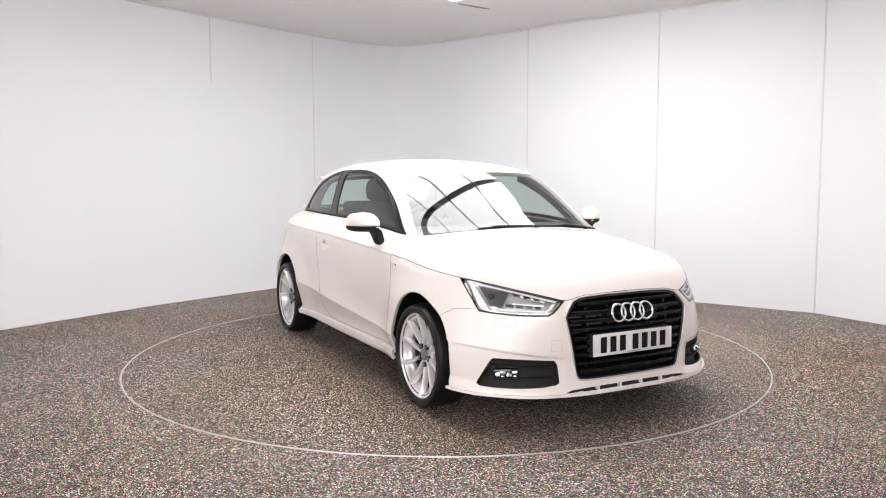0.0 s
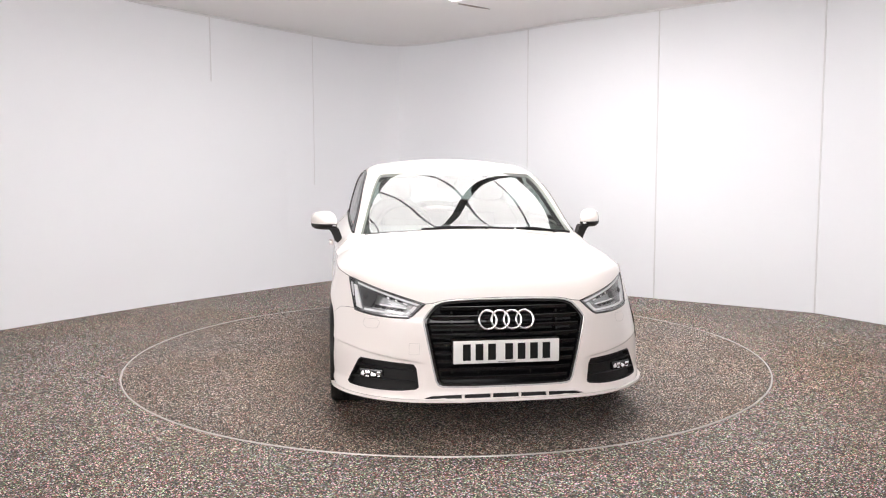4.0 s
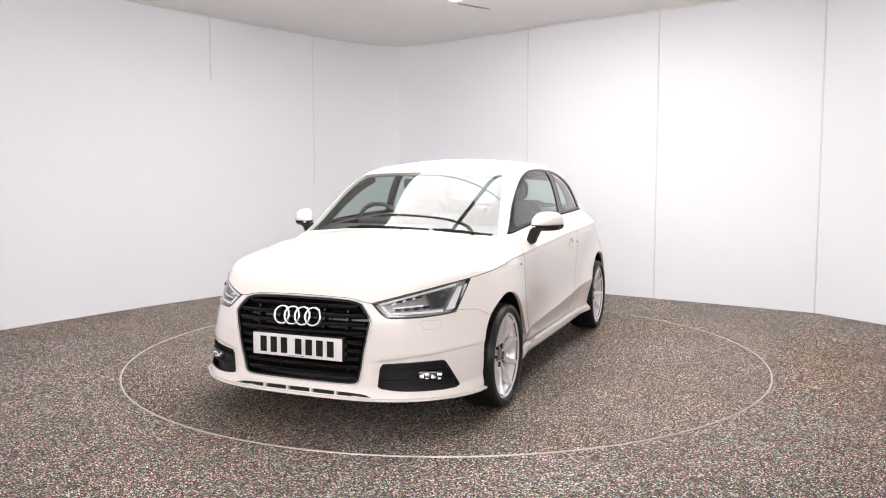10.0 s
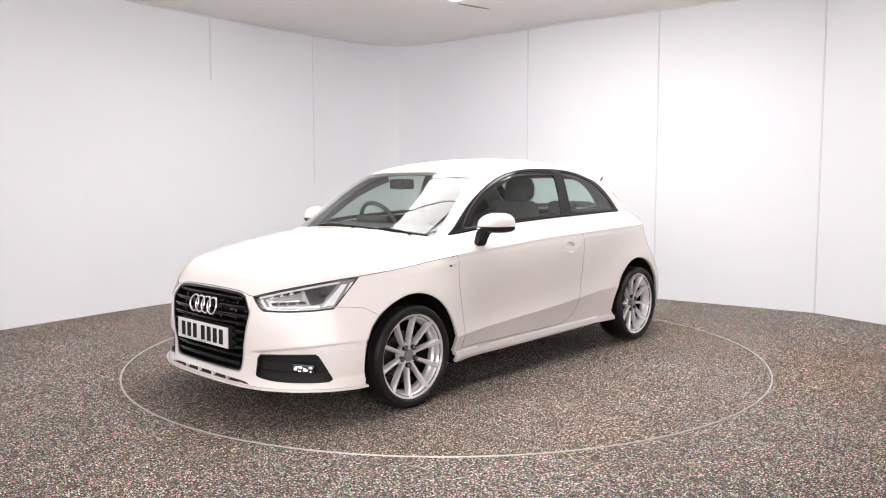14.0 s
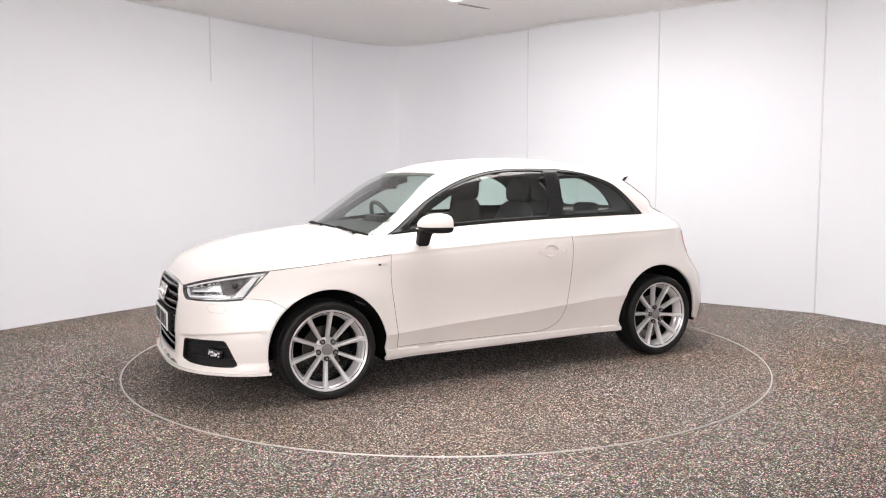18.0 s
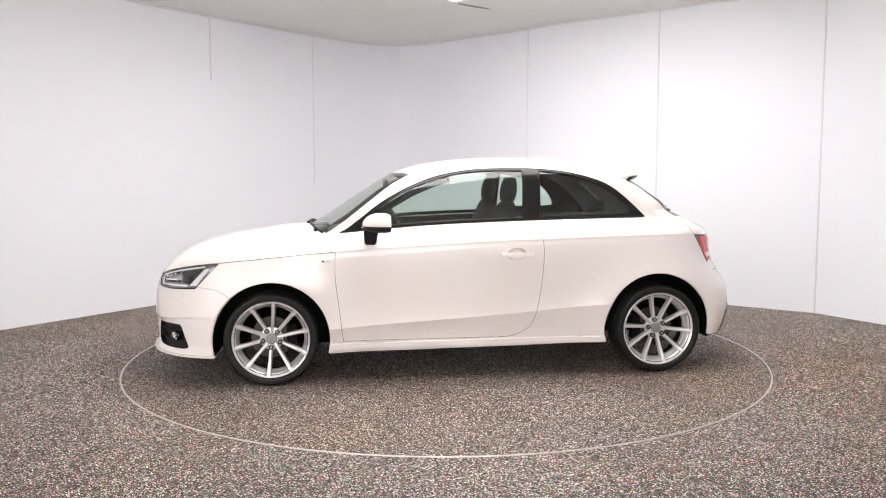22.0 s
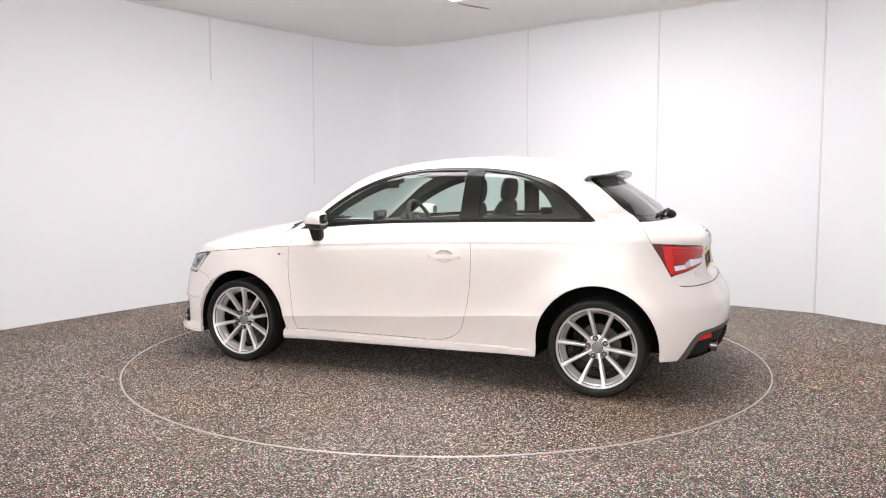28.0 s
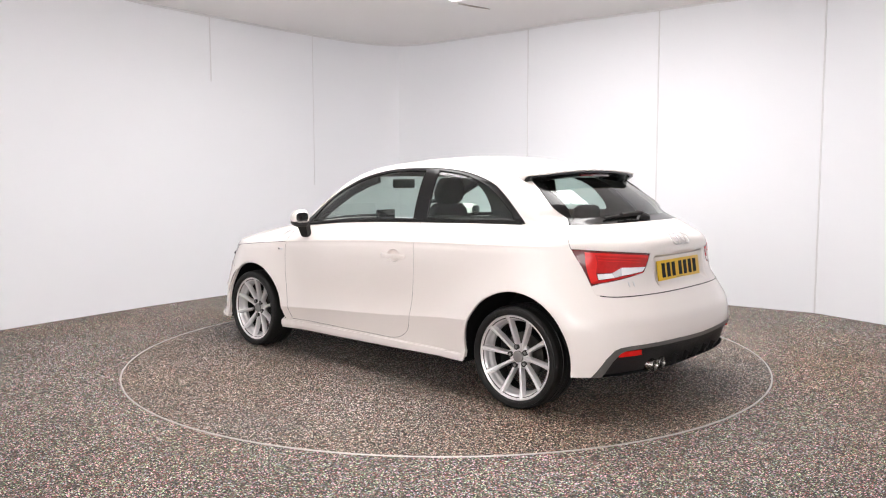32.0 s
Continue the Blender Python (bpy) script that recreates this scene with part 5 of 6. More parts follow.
def cabin(car, g):
    # dashboard
    bm = fresh()
    rings = []
    for y in np.linspace(-0.66, 0.66, 15):
        rings.append([bm.verts.new((x, y, z)) for x, z in ((0.90 - 0.25 * y * y, 0.915), (0.70, 0.945), (0.52, 0.955), (0.44, 0.935), (0.40, 0.88), (0.42, 0.70), (0.50, 0.50), (0.95, 0.50))])
    for a, b in zip(rings, rings[1:]):
        for j in range(8):
            bm.faces.new((a[j], a[(j + 1) % 8], b[(j + 1) % 8], b[j]))
    bm.faces.new(rings[0])
    bm.faces.new(list(reversed(rings[-1])))
    bmesh.ops.recalc_face_normals(bm, faces=bm.faces)
    d = part("dashboard", bm, CABIN, car, "dark grey dashboard", angle=60)
    bm = fresh()
    box(bm, 0.44, 0.50, -0.50, -0.20, 0.93, 1.0, bevel=0.025)
    part("instrument_hood", bm, CABIN, d)
    bm = fresh()
    box(bm, 0.475, 0.495, 0.07, 0.25, 0.94, 1.035, bevel=0.006)
    part("screen", bm, GLOSS_BLACK, d, "small upright dark screen")
    # steering wheel
    bm = fresh()
    m = Matrix.Translation((0.38, -0.36, 0.925)) @ Matrix.Rotation(radians(-64), 4, "Y")
    tube(bm, [m @ Vector((0.183 * math.cos(2 * math.pi * i / 40), 0.183 * math.sin(2 * math.pi * i / 40), 0)) for i in range(40)], 0.0155, 10, closed=True)
    w = part("steering_wheel", bm, CABIN, car, "black three-spoke steering wheel")
    bm = fresh()
    box(bm, -0.065, 0.065, -0.075, 0.075, -0.02, 0.03, bevel=0.015, m=m)
    part("hub", bm, CABIN, w)
    for a in (90, 270, 180):
        bm = fresh()
        q = m @ Matrix.Rotation(radians(a), 4, "Z")
        box(bm, 0.05, 0.178, -0.02, 0.02, -0.006, 0.006, bevel=0.004, m=q)
        part("spoke", bm, CABIN, w)
    # inner mirror
    bm = fresh()
    box(bm, 0.465, 0.492, -0.145, 0.085, 1.192, 1.262, bevel=0.018)
    r = part("inner_mirror", bm, MATT_BLACK, car, "black inner mirror on the windscreen")
    bm = fresh()
    tube(bm, [(0.485, -0.02, 1.225), (0.490, -0.01, 1.245), (0.492, 0, 1.258)], 0.012, 8)
    part("stalk", bm, MATT_BLACK, r)
    for y in (0.36, -0.36):
        seat(car, -0.18, y, True)
    seat(car, -0.80, 0, False)
    # the lining of the cabin
    keep = [f for k in ("body_shell", "door", "tailgate") for f in g.get(k, []) if -1.75 < f.calc_center_median().x < 0.95 and f.calc_center_median().z > 0.3]
    upper = [f for f in keep if f.calc_center_median().z > 1.0]
    lower = [f for f in keep if f.calc_center_median().z <= 1.0]
    whole("headlining", upper, HEADLINING, car, "grey roof lining", push=-0.028, turned=True)
    pair("door_card", lower, CABIN, car, "dark inner side panel", push=-0.03, turned=True)
    bm = fresh()
    box(bm, -0.84, 0.84, -0.70, 0.70, 0.27, 0.30)
    part("cabin_floor", bm, CABIN, car, "dark cabin floor")
    bm = fresh()
    box(bm, -1.54, -1.02, -0.52, 0.52, 0.925, 0.94, bevel=0.005)
    part("parcel_shelf", bm, CABIN, car, "dark parcel shelf")


def build_car():
    car = new("car")
    tagged(car, "white three-door hatchback car parked on the turntable", "car")
    hull = body_bmesh()
    cut_body(hull)
    settle(hull)
    hull.verts.index_update()
    g = gather(hull)
    whole("body_shell", g["body_shell"], PAINT, car, "white roof, pillars and rear quarters", gap=0.0, flange=0.022)
    whole("hood", g["hood"], PAINT, car, "smooth white bonnet", gap=0.0008, flange=0.022)
    whole("front_bumper", g["front_bumper"], PAINT, car, "white front bumper", gap=0.0008, flange=0.025)
    whole("rear_bumper", g["rear_bumper"], PAINT, car, "white rear bumper", gap=0.0, flange=0.022)
    whole("tailgate", g["tailgate"], PAINT, car, "white tailgate", gap=0.0008, flange=0.022)
    whole("underbody", g["underbody"], LINER, car, "black underbody", flange=0.01)
    pair("fender", g["fender"], PAINT, car, "white front wing", gap=0.0008, flange=0.022)
    pair("sill", g["sill"], PAINT, car, "white side sill", gap=0.0008, flange=0.02)
    doors = pair("door", g["door"], PAINT, car, "closed white door", gap=0.0008, flange=0.022)
    for s, d in zip((1, -1), doors):
        handle(d, s)
        door_mirror(car, s)
    pair("window_frame", g["window_frame"], FRAME_BLACK, car, "black window frame", gap=0.0008, flange=0.012, push=0.001)
    pair("side_window", g["side_window"], SIDE_GLASS, car, "greenish side window", gap=0.0003, push=-0.003)
    pair("quarter_window", g["quarter_window"], SIDE_GLASS, car, "greenish rear quarter window", gap=0.0003, push=-0.003)
    whole("windscreen", g["windscreen"], SCREEN_GLASS, car, "clear windscreen mirroring the ceiling light", gap=0.001, push=-0.002, bulge=screen_normals)
    whole("rear_window", g["rear_window"], REAR_GLASS, car, "dark tinted rear window", gap=0.0004, push=-0.002, calm=True)
    whole("rear_window_border", g["rear_window_border"], FRAME_BLACK, car, "black border of the rear window", gap=0.001, push=-0.001)
    if "cowl_panel" in g:
        whole("cowl_panel", g["cowl_panel"], MATT_BLACK, car, "black plastic scuttle", push=-0.012, flange=0.02)
    lamp_front(car, g["headlight"])
    lamp_rear(car, g["tail_light"])
    # grille
    whole("grille_frame", g["grille_frame"], GLOSS_BLACK, car, "gloss black grille surround", gap=0.0006, flange=0.008, push=-0.003)
    w = sheet(g["grille"], joined=True, gap=0.0006, flange=0.058, push=-0.003)
    k = sum(1 for f in g["grille"])
    w = (w[0], w[1][k:], w[2][k:])
    v2, q2, n2 = other_side(w)
    panel("grille_wall", (w[0] + v2, w[1] + [[i + len(w[0]) for i in f] for f in q2], w[2] + n2), BLACK_SLAT, car, "black grille tunnel")
    grille = whole("grille", g["grille"], BLACK_SLAT, car, "gloss black grille with slats", push=-0.055)
    zs = [0.636, 0.594, 0.552, 0.510, 0.468, 0.426, 0.384, 0.342, 0.300]
    for k, z in enumerate(zs):
        yw = float(np.interp(z, [0.27, 0.342, 0.44, 0.548, 0.583, 0.611, 0.641, 0.66], [0.300, 0.327, 0.347, 0.369, 0.371, 0.345, 0.305, 0.24]))
        bm = fresh()
        rows = []
        for y in np.linspace(-yw, yw, 17):
            p = on_front(y, z, 0.0)
            rows.append([bm.verts.new((p.x - dx, y, z + dz)) for dx, dz in ((0.010, -0.011), (0.004, 0.004), (0.0065, 0.0075), (0.012, 0.009), (0.040, 0.011), (0.040, -0.011))])
        for a, b in zip(rows, rows[1:]):
            for j in range(6):
                bm.faces.new((a[j], a[(j + 1) % 6], b[(j + 1) % 6], b[j]))
        bm.faces.new(rows[0])
        bm.faces.new(list(reversed(rows[-1])))
        bmesh.ops.recalc_face_normals(bm, faces=bm.faces)
        part("slat", bm, BLACK_SLAT, grille)
    for y in (-0.26, -0.13, 0.13, 0.26):
        bm = fresh()
        ribbon(bm, [on_front(y, z, 0.040) for z in np.linspace(0.275, 0.645, 10)], 0.010, 0.02, (0, 1, 0))
        part("rib", bm, BLACK_SLAT, grille)
    emblem(car, lambda y, z: Vector((on_front(0, 0.581 + z).x - 0.05 * y * y + 0.006, y, 0.581 + z)), 0.0430, 0.0605, 0.0062)
    bm = fresh()
    box(bm, 1.985, 2.026, -0.263, 0.263, 0.370, 0.488, bevel=0.004)
    part("plate_holder", bm, MATT_BLACK, car, "black plate holder")
    plate(car, (2.034, 0, 0.429), -1.0, "", False)
    # bright line round the grille, dark lines round the fog lamp recesses
    for s in (1, -1):
        seam("fog_edge", FOG + FOG[:1], on_front, car, 0.0042, "black recess edge", s, MATT_BLACK, 0.001)
    loop = [(-a, b) for a, b in reversed(GRILLE[1:-1])] + GRILLE[1:-1]
    seam("grille_line", loop + loop[:1], on_front, car, 0.0042, "bright silver grille edge", 1, GRILLE_SILVER, -0.002)
    # fog lamp recesses
    for s in (1, -1):
        v, q, n = sheet(g["fog_grille"], gap=0.001, push=-0.03)
        w = sheet(g["fog_grille"], gap=0.001, flange=0.034, push=-0.0005)
        k0 = len(q)
        base = len(v)
        data = (v + w[0], q + [[i + base for i in f] for f in w[1][k0:]], n + w[2][k0:])
        f = panel("fog_grille", data if s > 0 else other_side(data), MATT_BLACK, car, "black fog lamp grille")
        for z0, z1, ya, yb in ((0.325, 0.331, 0.450, 0.705), (0.275, 0.268, 0.440, 0.735)):
            bm = fresh()
            pts = []
            for i in range(12):
                t = i / 11
                p = on_front(ya + (yb - ya) * t, z0 + (z1 - z0) * t, 0.018)
                pts.append((p.x, s * p.y, p.z))
            ribbon(bm, pts, 0.006, 0.024, (0, 0, 1))
            part("slat", bm, MATT_BLACK, f)
        bm = fresh()
        c = on_front(0.642, 0.295, 0.024)
        m = Matrix.Translation((c.x, s * c.y, c.z)) @ Matrix.Rotation(radians(s * 25), 4, "Z")
        box(bm, -0.012, 0.014, -0.064, 0.064, -0.025, 0.025, bevel=0.011, m=m)
        part("fog_lamp", bm, GLOSS_BLACK, f, "small clear fog lamp")
        bm = fresh()
        for y0, y1, h0, h1 in ((-0.054, -0.034, -0.013, 0.012), (-0.030, -0.004, -0.004, 0.014), (-0.028, -0.010, -0.016, -0.008), (0.001, 0.026, -0.014, 0.008), (0.030, 0.054, -0.002, 0.013), (0.034, 0.050, -0.015, -0.007)):
            yc, zc = (y0 + y1) / 2, (h0 + h1) / 2
            tilt = Matrix.Translation((0.0145, yc, zc)) @ Matrix.Rotation(radians(-14 + 900 * zc), 4, "Y") @ Matrix.Rotation(radians(18 - 640 * abs(yc)), 4, "Z")
            box(bm, -0.002, 0.002, y0 - yc, y1 - yc, h0 - zc, h1 - zc, bevel=0.0015, m=m @ tilt)
        part("lamp_ribs", bm, CHROME, f, "bright reflector facets")
    # slot in the lower lip
    sl = whole("lip_slot", g["slot"], MATT_BLACK, car, "dark slot in the bumper lip", push=-0.02)
    for y in (-0.21, -0.07, 0.07, 0.21):
        bm = fresh()
        c = on_front(y, 0.212, 0.0)
        box(bm, c.x - 0.022, c.x - 0.001, y - 0.006, y + 0.006, 0.2005, 0.2225)
        part("post", bm, PAINT, sl, "white post")
    # sharp lower lip
    bm = fresh()
    edge = [on_front(y, 0.1930, -0.005) for y in np.linspace(0.0, 0.66, 20)]
    k = edge[-1]
    edge += [q for q in (on_side(x, 0.1930, -0.005) for x in np.linspace(1.80, 1.575, 8)) if q.x < k.x - 0.03 and q.y > k.y + 0.02]
    edge = [Vector((p.x, -p.y, p.z)) for p in reversed(edge[1:])] + edge
    ribbon(bm, [p + Vector((-0.005, 0, -0.002)) for p in edge], 0.012, 0.026, (0, 0, 1))
    part("lower_lip", bm, PAINT, car, "white lower bumper lip")
    # washer caps and towing cover
    for s in (1, -1):
        bm = fresh()
        pts = [(0.672, 0.565), (0.610, 0.570), (0.602, 0.552), (0.616, 0.527), (0.665, 0.519), (0.682, 0.537)]
        fine = []
        for a, b in zip(pts, pts[1:] + pts[:1]):
            for i in range(5):
                p = on_front(a[0] + (b[0] - a[0]) * i / 5, a[1] + (b[1] - a[1]) * i / 5, 0.0006)
                fine.append((p.x, s * p.y, p.z))
        tube(bm, fine, 0.0009, 6, closed=True)
        part("washer_cap", bm, JOINT_GREY, car, "thin joint round the washer cap")
    bm = fresh()
    fine = []
    pts = [(0.418, 0.469), (0.466, 0.467), (0.468, 0.413), (0.420, 0.415)]
    for a, b in zip(pts, pts[1:] + pts[:1]):
        for i in range(6):
            p = on_front(a[0] + (b[0] - a[0]) * i / 6, a[1] + (b[1] - a[1]) * i / 6, 0.0006)
            fine.append((p.x, -p.y, p.z))
    tube(bm, fine, 0.0009, 6, closed=True)
    part("towing_cover", bm, JOINT_GREY, car, "thin joint round the towing eye cover")
    # wing badges: unreadable, plain bars
    for s in (1, -1):
        bm = fresh()
        ribbon(bm, [on_side(x, 0.760, -0.001, s) for x in np.linspace(0.869, 0.925, 5)], 0.016, 0.003, (0, 0, 1))
        b = part("wing_badge", bm, SATIN, car, "small silver badge")
        bm = fresh()
        ribbon(bm, [on_side(x, 0.760, -0.003, s) for x in np.linspace(0.907, 0.921, 3)], 0.010, 0.002, (0, 0, 1))
        part("bar", bm, LAMP_FIELD, b)
    # joints between the panels
    for s, d in zip((1, -1), doors):
        seam("door_seal", [(a, max(b, 0.2555)) for a, b in DOOR[:-8]], on_side, d, 0.0015, "thin grey door joint", s)
        seam("hood_joint", HOOD_SIDE, on_side, car, 0.0020, "thin dark bonnet joint", s)
        seam("hood_joint", [(0.0, 0.6825)] + HOOD_FRONT[1:6], on_front, car, 0.0020, "thin dark bonnet joint", s)
        seam("lamp_edge", LAMP_F[:6], on_front, car, 0.0024, "thin black lamp edge", s, GLOSS_BLACK)
        seam("lamp_edge", LAMP_F[10:] + LAMP_F[:1], on_front, car, 0.0055, "black lamp edge", s, GLOSS_BLACK, 0.003)
        seam("lamp_edge", flip([p for p in LAMP_REAR if 0.60 < p[0] < 0.77]), on_side, car, 0.0035, "black lamp edge", s, GLOSS_BLACK, 0.002)
        seam("bumper_joint", flip(BUMPER_F[1:6]), on_side, car, 0.0011, "thin bumper joint", s)
        seam("gate_joint", flip([p for p in GATE_SIDE if p[0] > 0.88]), on_side, car, 0.0016, "thin tailgate joint", s)
        seam("gate_joint", GATE_LOW[1:8] if s > 0 else [(-0.16, 0.645)] + GATE_LOW[1:8], on_rear, car, 0.0030, "dark lower tailgate joint", s)
        seam("glass_edge", flip(GLASS_SIDE[1:]), on_side, car, 0.0045, "black rear glass edge", s, FRAME_BLACK, 0.002)
        seam("window_seal", DLO_TOP, on_side, car, 0.0050, "black rubber window seal", s, MATT_BLACK, 0.002)
        seam("glass_edge", GLASS_F + GLASS_F[:1], on_side, car, 0.0055, "black glass edge", s, FRAME_BLACK, 0.003)
        seam("glass_edge", GLASS_R + GLASS_R[:1], on_side, car, 0.0070, "black glass edge", s, FRAME_BLACK, 0.004)
        for ax, az, r in ARCHES:
            bm = fresh()
            line = []
            for i in range(61):
                a = radians(-18) + radians(216) * i / 60
                px, pz = ax + r * math.cos(a), az + r * math.sin(a)
                if pz > float(BELLY(px)) + 0.012:
                    q = on_side(ax + (r + 0.010) * math.cos(a), az + (r + 0.010) * math.sin(a), 0.0045, s)
                    line.append((px - 0.002 * math.cos(a), q.y, pz - 0.002 * math.sin(a)))
            tube(bm, line, 0.0055, 8)
            part("arch_lip", bm, PAINT, car, "white rolled wheel arch edge")
        # dark inner trim round the rear quarter window
        bm = fresh()
        rows = []
        inner = bend([(-0.50, 1.29), (-0.65, 1.275), (-0.79, 1.225), (-0.88, 1.15), (-0.925, 1.075), (-0.905, 1.045), (-0.70, 1.040), (-0.50, 1.040)], 3)
        outer = bend([(-0.50, 1.325), (-0.66, 1.315), (-0.90, 1.255), (-1.06, 1.14), (-1.17, 1.03), (-1.15, 0.97), (-0.80, 0.97), (-0.50, 0.97)], 3)
        for (xi, zi), (xo, zo) in zip(inner, outer):
            rows.append([bm.verts.new((x, on_side(x, min(z, 1.31), 0.035 + e, s).y, z)) for x, z, e in ((xi, zi, 0), (xo, zo, 0), (xo, zo, 0.02), (xi, zi, 0.02))])
        for a, b in zip(rows, rows[1:]):
            for j in range(4):
                bm.faces.new((a[j], a[(j + 1) % 4], b[(j + 1) % 4], b[j]))
        bmesh.ops.recalc_face_normals(bm, faces=bm.faces)
        part("quarter_trim", bm, DARK_TRIM, car, "dark inner quarter trim")
        # dark trim inside the windscreen pillar
        bm = fresh()
        ribbon(bm, [on_side(x, z, 0.050, s) for x, z in ((0.72, 0.93), (0.62, 1.00), (0.50, 1.085), (0.36, 1.165), (0.22, 1.225), (0.10, 1.26))], 0.042, 0.025, (0.5, 0, 0.85))
        part("pillar_trim", bm, DARK_TRIM, car, "dark pillar trim")
    # window base strip
    for s in (1, -1):
        bm = fresh()
        ribbon(bm, [on_side(x, float(BELT(x)) + 0.006, -0.003, s) for x in np.linspace(0.785, -1.175, 26)], 0.012, 0.006, (0, 0, 1))
        part("belt_strip", bm, MATT_BLACK, car, "black strip under the side windows")
    # rear: spoiler
    bm = fresh()
    rows = []
    for y in np.linspace(-0.575, 0.575, 25):
        a = abs(y) / 0.575
        xe = -1.258 + 0.05 * a**2 + 0.07 * max(0, (a - 0.80) / 0.20) ** 2
        z0 = on_top(-1.05, y).z + 0.0006
        zt = 1.314 - 0.10 * y * y
        w = xe + 1.05
        top = [(-1.05, z0), (-1.05 + 0.5 * w, z0 * 0.45 + zt * 0.55 + 0.004), (-1.05 + 0.92 * w, zt + 0.002), (xe, zt)]
        bot = [(xe + 0.003, zt - 0.007), (-1.05 + 0.75 * w, zt - 0.010), (-1.05 + 0.45 * w, min(on_top(-1.05 + 0.45 * w, y).z - 0.004, zt - 0.012)), (-1.06, z0 - 0.02)]
        rows.append([bm.verts.new((x, y, z)) for x, z in top + bot])
    for a, b in zip(rows, rows[1:]):
        for j in range(8):
            bm.faces.new((a[j], a[(j + 1) % 8], b[(j + 1) % 8], b[j]))
    bm.faces.new(rows[0])
    bm.faces.new(list(reversed(rows[-1])))
    bmesh.ops.recalc_face_normals(bm, faces=bm.faces)
    sp = part("spoiler", bm, PAINT, car, "white roof spoiler", angle=50)
    bm = fresh()
    rows = []
    for y in np.linspace(-0.570, 0.570, 21):
        a = abs(y) / 0.575
        w = -0.208 + 0.05 * a**2 + 0.07 * max(0, (a - 0.80) / 0.20) ** 2
        zt = 1.314 - 0.10 * y * y
        line = [(-1.05 + 0.970 * w, zt - 0.0080), (-1.05 + 0.75 * w, zt - 0.0110), (-1.05 + 0.40 * w, min(on_top(-1.05 + 0.40 * w, y).z - 0.005, zt - 0.013))]
        rows.append([bm.verts.new((x, y, z)) for x, z in line + [(x, z - d) for (x, z), d in zip(reversed(line), (0.030, 0.026, 0.010))]])
    for a, b in zip(rows, rows[1:]):
        for j in range(6):
            bm.faces.new((a[j], a[(j + 1) % 6], b[(j + 1) % 6], b[j]))
    bm.faces.new(rows[0])
    bm.faces.new(list(reversed(rows[-1])))
    bmesh.ops.recalc_face_normals(bm, faces=bm.faces)
    part("spoiler_underside", bm, FRAME_BLACK, sp, "black underside of the spoiler")
    bm = fresh()
    box(bm, -1.222, -1.21, -0.16, 0.16, 1.272, 1.286, bevel=0.003)
    part("brake_light", bm, RED_DARK, sp, "dark red high brake light")
    # rear wiper
    bm = fresh()
    c = on_top(-1.545, 0.0)
    lathe(bm, [(0.028, -0.012), (0.03, 0.016), (0.022, 0.030), (0.008, 0.034)], "z", 20)
    bmesh.ops.transform(bm, matrix=Matrix.Translation((c.x, -0.02, c.z)) @ Matrix.Rotation(radians(-35), 4, "Y"), verts=bm.verts)
    w = part("rear_wiper", bm, MATT_BLACK, car, "black rear wiper")
    bm = fresh()
    ribbon(bm, [on_top(-1.530, y, -0.028) for y in np.linspace(-0.02, 0.22, 8)], 0.016, 0.02, (1, 0, 0.6))
    part("wiper_arm", bm, MATT_BLACK, w)
    bm = fresh()
    ribbon(bm, [on_top(-1.51 + 0.05 * y * y, y, -0.010) for y in np.linspace(0.0, 0.36, 10)], 0.012, 0.012, (1, 0, 0.6))
    part("wiper_blade", bm, MATT_BLACK, w)
    # front wipers, lying along the foot of the glass
    for y0, y1 in ((0.645, 0.29), (0.27, -0.30)):
        bm = fresh()
        pts = []
        for i in range(14):
            y = y0 + (y1 - y0) * i / 13
            xb = float(np.interp(abs(y), [p[1] for p in SCREEN[1:6]], [p[0] for p in SCREEN[1:6]]))
            pts.append(on_top(xb + 0.014 - 0.012 * i / 13, y, -0.004))
        ribbon(bm, pts, 0.010, 0.010, (1, 0, 0.6))
        w = part("wiper", bm, MATT_BLACK, car, "black windscreen wiper")
        bm = fresh()
        ribbon(bm, [pts[k + 4] + Vector((0.016 - 0.002 * k, 0, 0.002 + 0.001 * k)) for k in range(8)], 0.009, 0.008, (1, 0, 0.6))
        part("wiper_arm", bm, MATT_BLACK, w)
        bm = fresh()
        lathe(bm, [(0.011, -0.01), (0.011, 0.005), (0.007, 0.009)], "z", 14)
        bmesh.ops.translate(bm, vec=pts[4] + Vector((0.016, 0, 0)), verts=bm.verts)
        bmesh.ops.recalc_face_normals(bm, faces=bm.faces)
        part("spindle", bm, MATT_BLACK, w)
    # tailgate dress
    emblem(car, lambda y, z: on_rear(y, 0.917 + z * 0.9, -0.003), 0.0325, 0.0455, 0.0038)
    plate(car, (-1.781, 0.0, 0.751), -8.0, "", True)
    for y in (0.500, -0.500):
        bm = fresh()
        for k in range(2):
            yy = y + (0.016 - 0.030 * k)
            ribbon(bm, [on_rear(yy, z, -0.001) for z in (0.690, 0.702, 0.715)], 0.010, 0.003, (0, 1, 0))
        part("badge", bm, SATIN, car, "small silver badge")
    # diffuser and exhaust
    whole("diffuser_frame", g["diffuser_frame"], DIFF_GREY, car, "grey diffuser surround", gap=0.0006, flange=0.03, push=0.004)
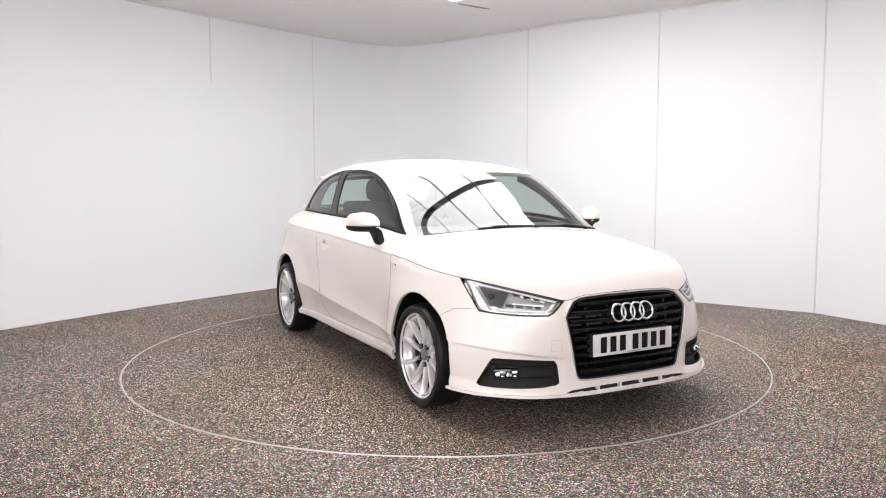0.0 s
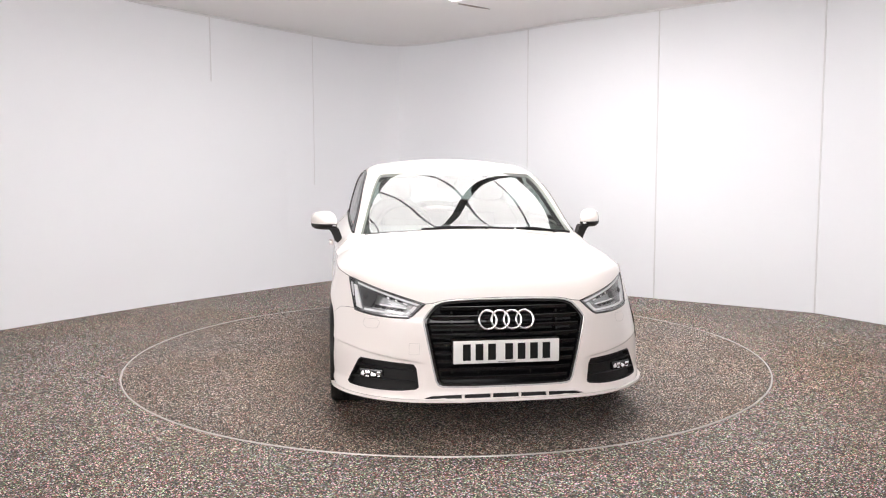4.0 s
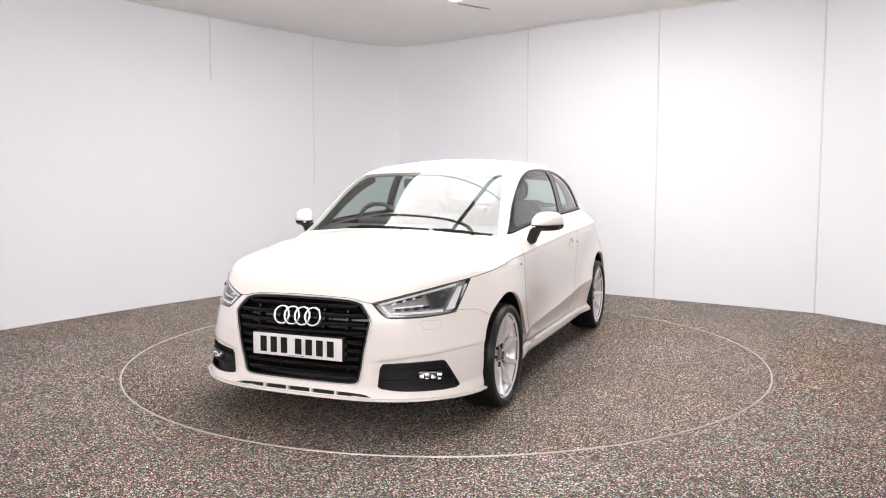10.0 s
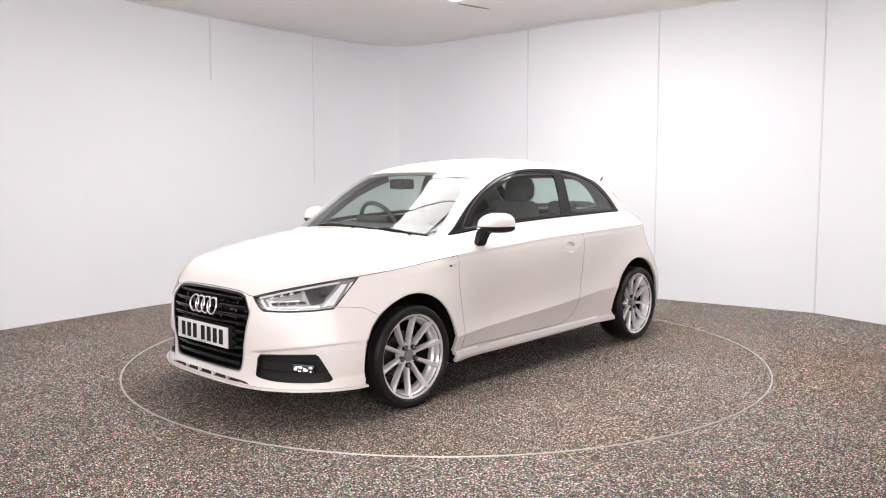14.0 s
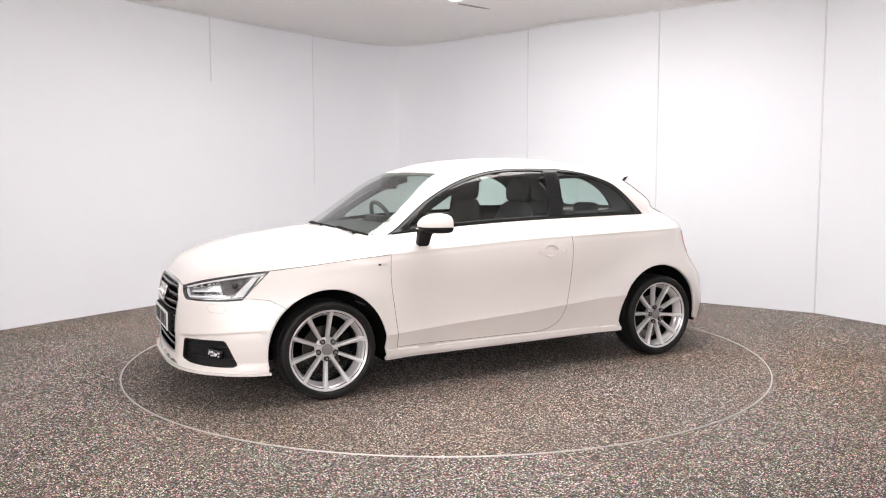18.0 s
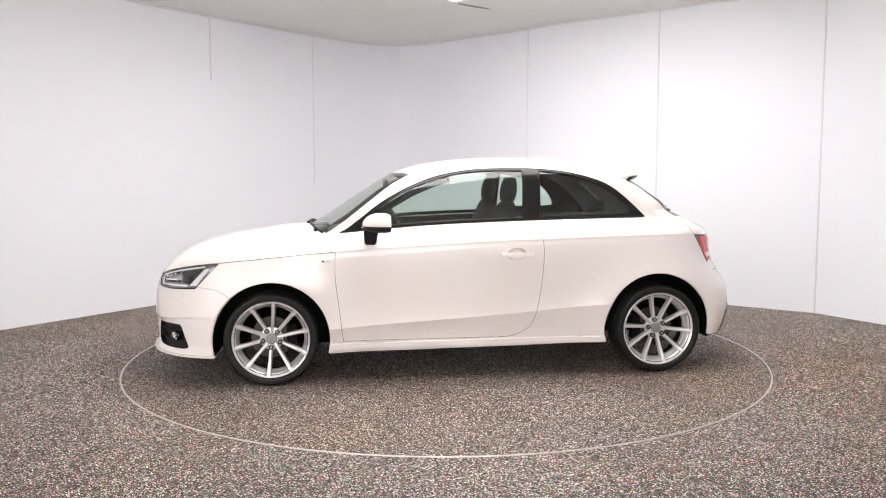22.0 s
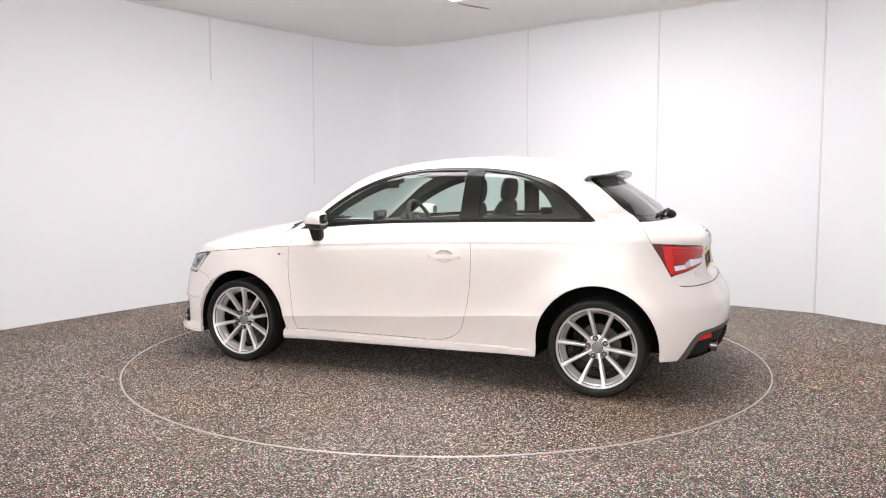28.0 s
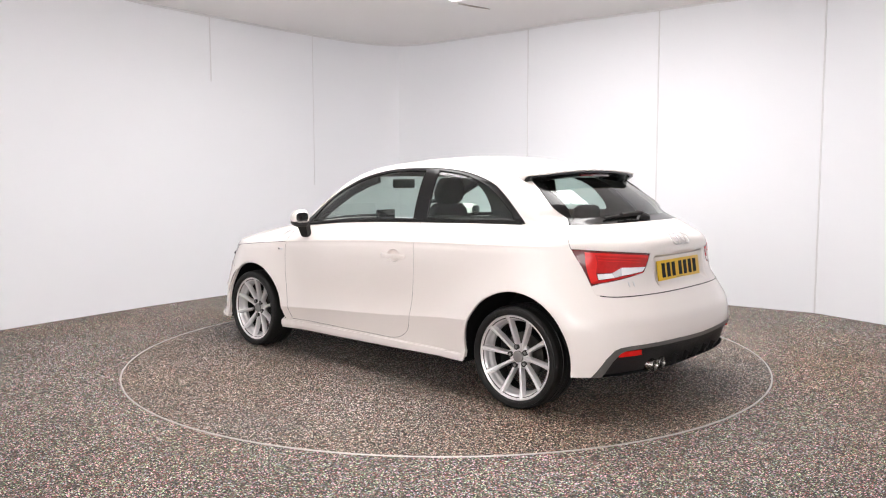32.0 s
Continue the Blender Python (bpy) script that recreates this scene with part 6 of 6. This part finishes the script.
    df = whole("diffuser", g["diffuser"], MATT_BLACK, car, "black rear diffuser", push=-0.018, flange=0.004)
    for k in range(5):
        y = -0.24 + 0.12 * k
        bm = fresh()
        ribbon(bm, [on_rear(y, z, 0.008) for z in (0.235, 0.27, 0.305)], 0.012, 0.03, (0, 1, 0))
        part("fin", bm, MATT_BLACK, df)
    for s in (1, -1):
        bm = fresh()
        ribbon(bm, [(lambda p: (p.x, s * p.y, p.z))(on_rear(y, 0.358 - 0.03 * (y - 0.60), 0.009)) for y in np.linspace(0.548, 0.668, 8)], 0.026, 0.01, (0, 0, 1))
        part("reflector", bm, RED_LAMP, df, "red rear reflector")
    for y in (0.450, 0.368):
        bm = fresh()
        lathe(bm, [(0.026, 0.12), (0.0285, 0.0), (0.031, -0.004), (0.033, 0.0), (0.033, 0.12)], "x", 28, closed=False)
        bmesh.ops.translate(bm, vec=(-1.868, y, 0.278), verts=bm.verts)
        bmesh.ops.recalc_face_normals(bm, faces=bm.faces)
        ex = part("exhaust", bm, DARK_CHROME, car, "round dark chrome exhaust tip")
        bm = fresh()
        lathe(bm, [(0.028, 0.02), (0.010, 0.025)], "x", 24)
        bmesh.ops.translate(bm, vec=(-1.868, y, 0.278), verts=bm.verts)
        part("exhaust_inside", bm, LINER, ex)
    for x, turn in ((AXLE_F, 13.0), (AXLE_R, -6.0)):
        for s in (1, -1):
            wheel(car, x, s, turn if s > 0 else turn + 9)
    cabin(car, g)
    hull.free()
    return car


car = build_car()


# ---- what turns ----
TURN = [(0.0, -61.76), (4.0, -82.15), (8.0, -102.49), (12.0, -122.77), (16.0, -142.73), (20.0, -162.49), (24.0, -182.13), (28.0, -202.12), (32.0, -222.12)]


def motions():
    walk(table, [(t, pose(0, 0, 0, 0, 0, a)) for t, a in TURN])
    ox, oy = -0.044, 0.023
    walk(car, [(t, pose(ox * math.cos(radians(a)) - oy * math.sin(radians(a)), ox * math.sin(radians(a)) + oy * math.cos(radians(a)), 0.0, 0, 0, a)) for t, a in TURN])


motions()
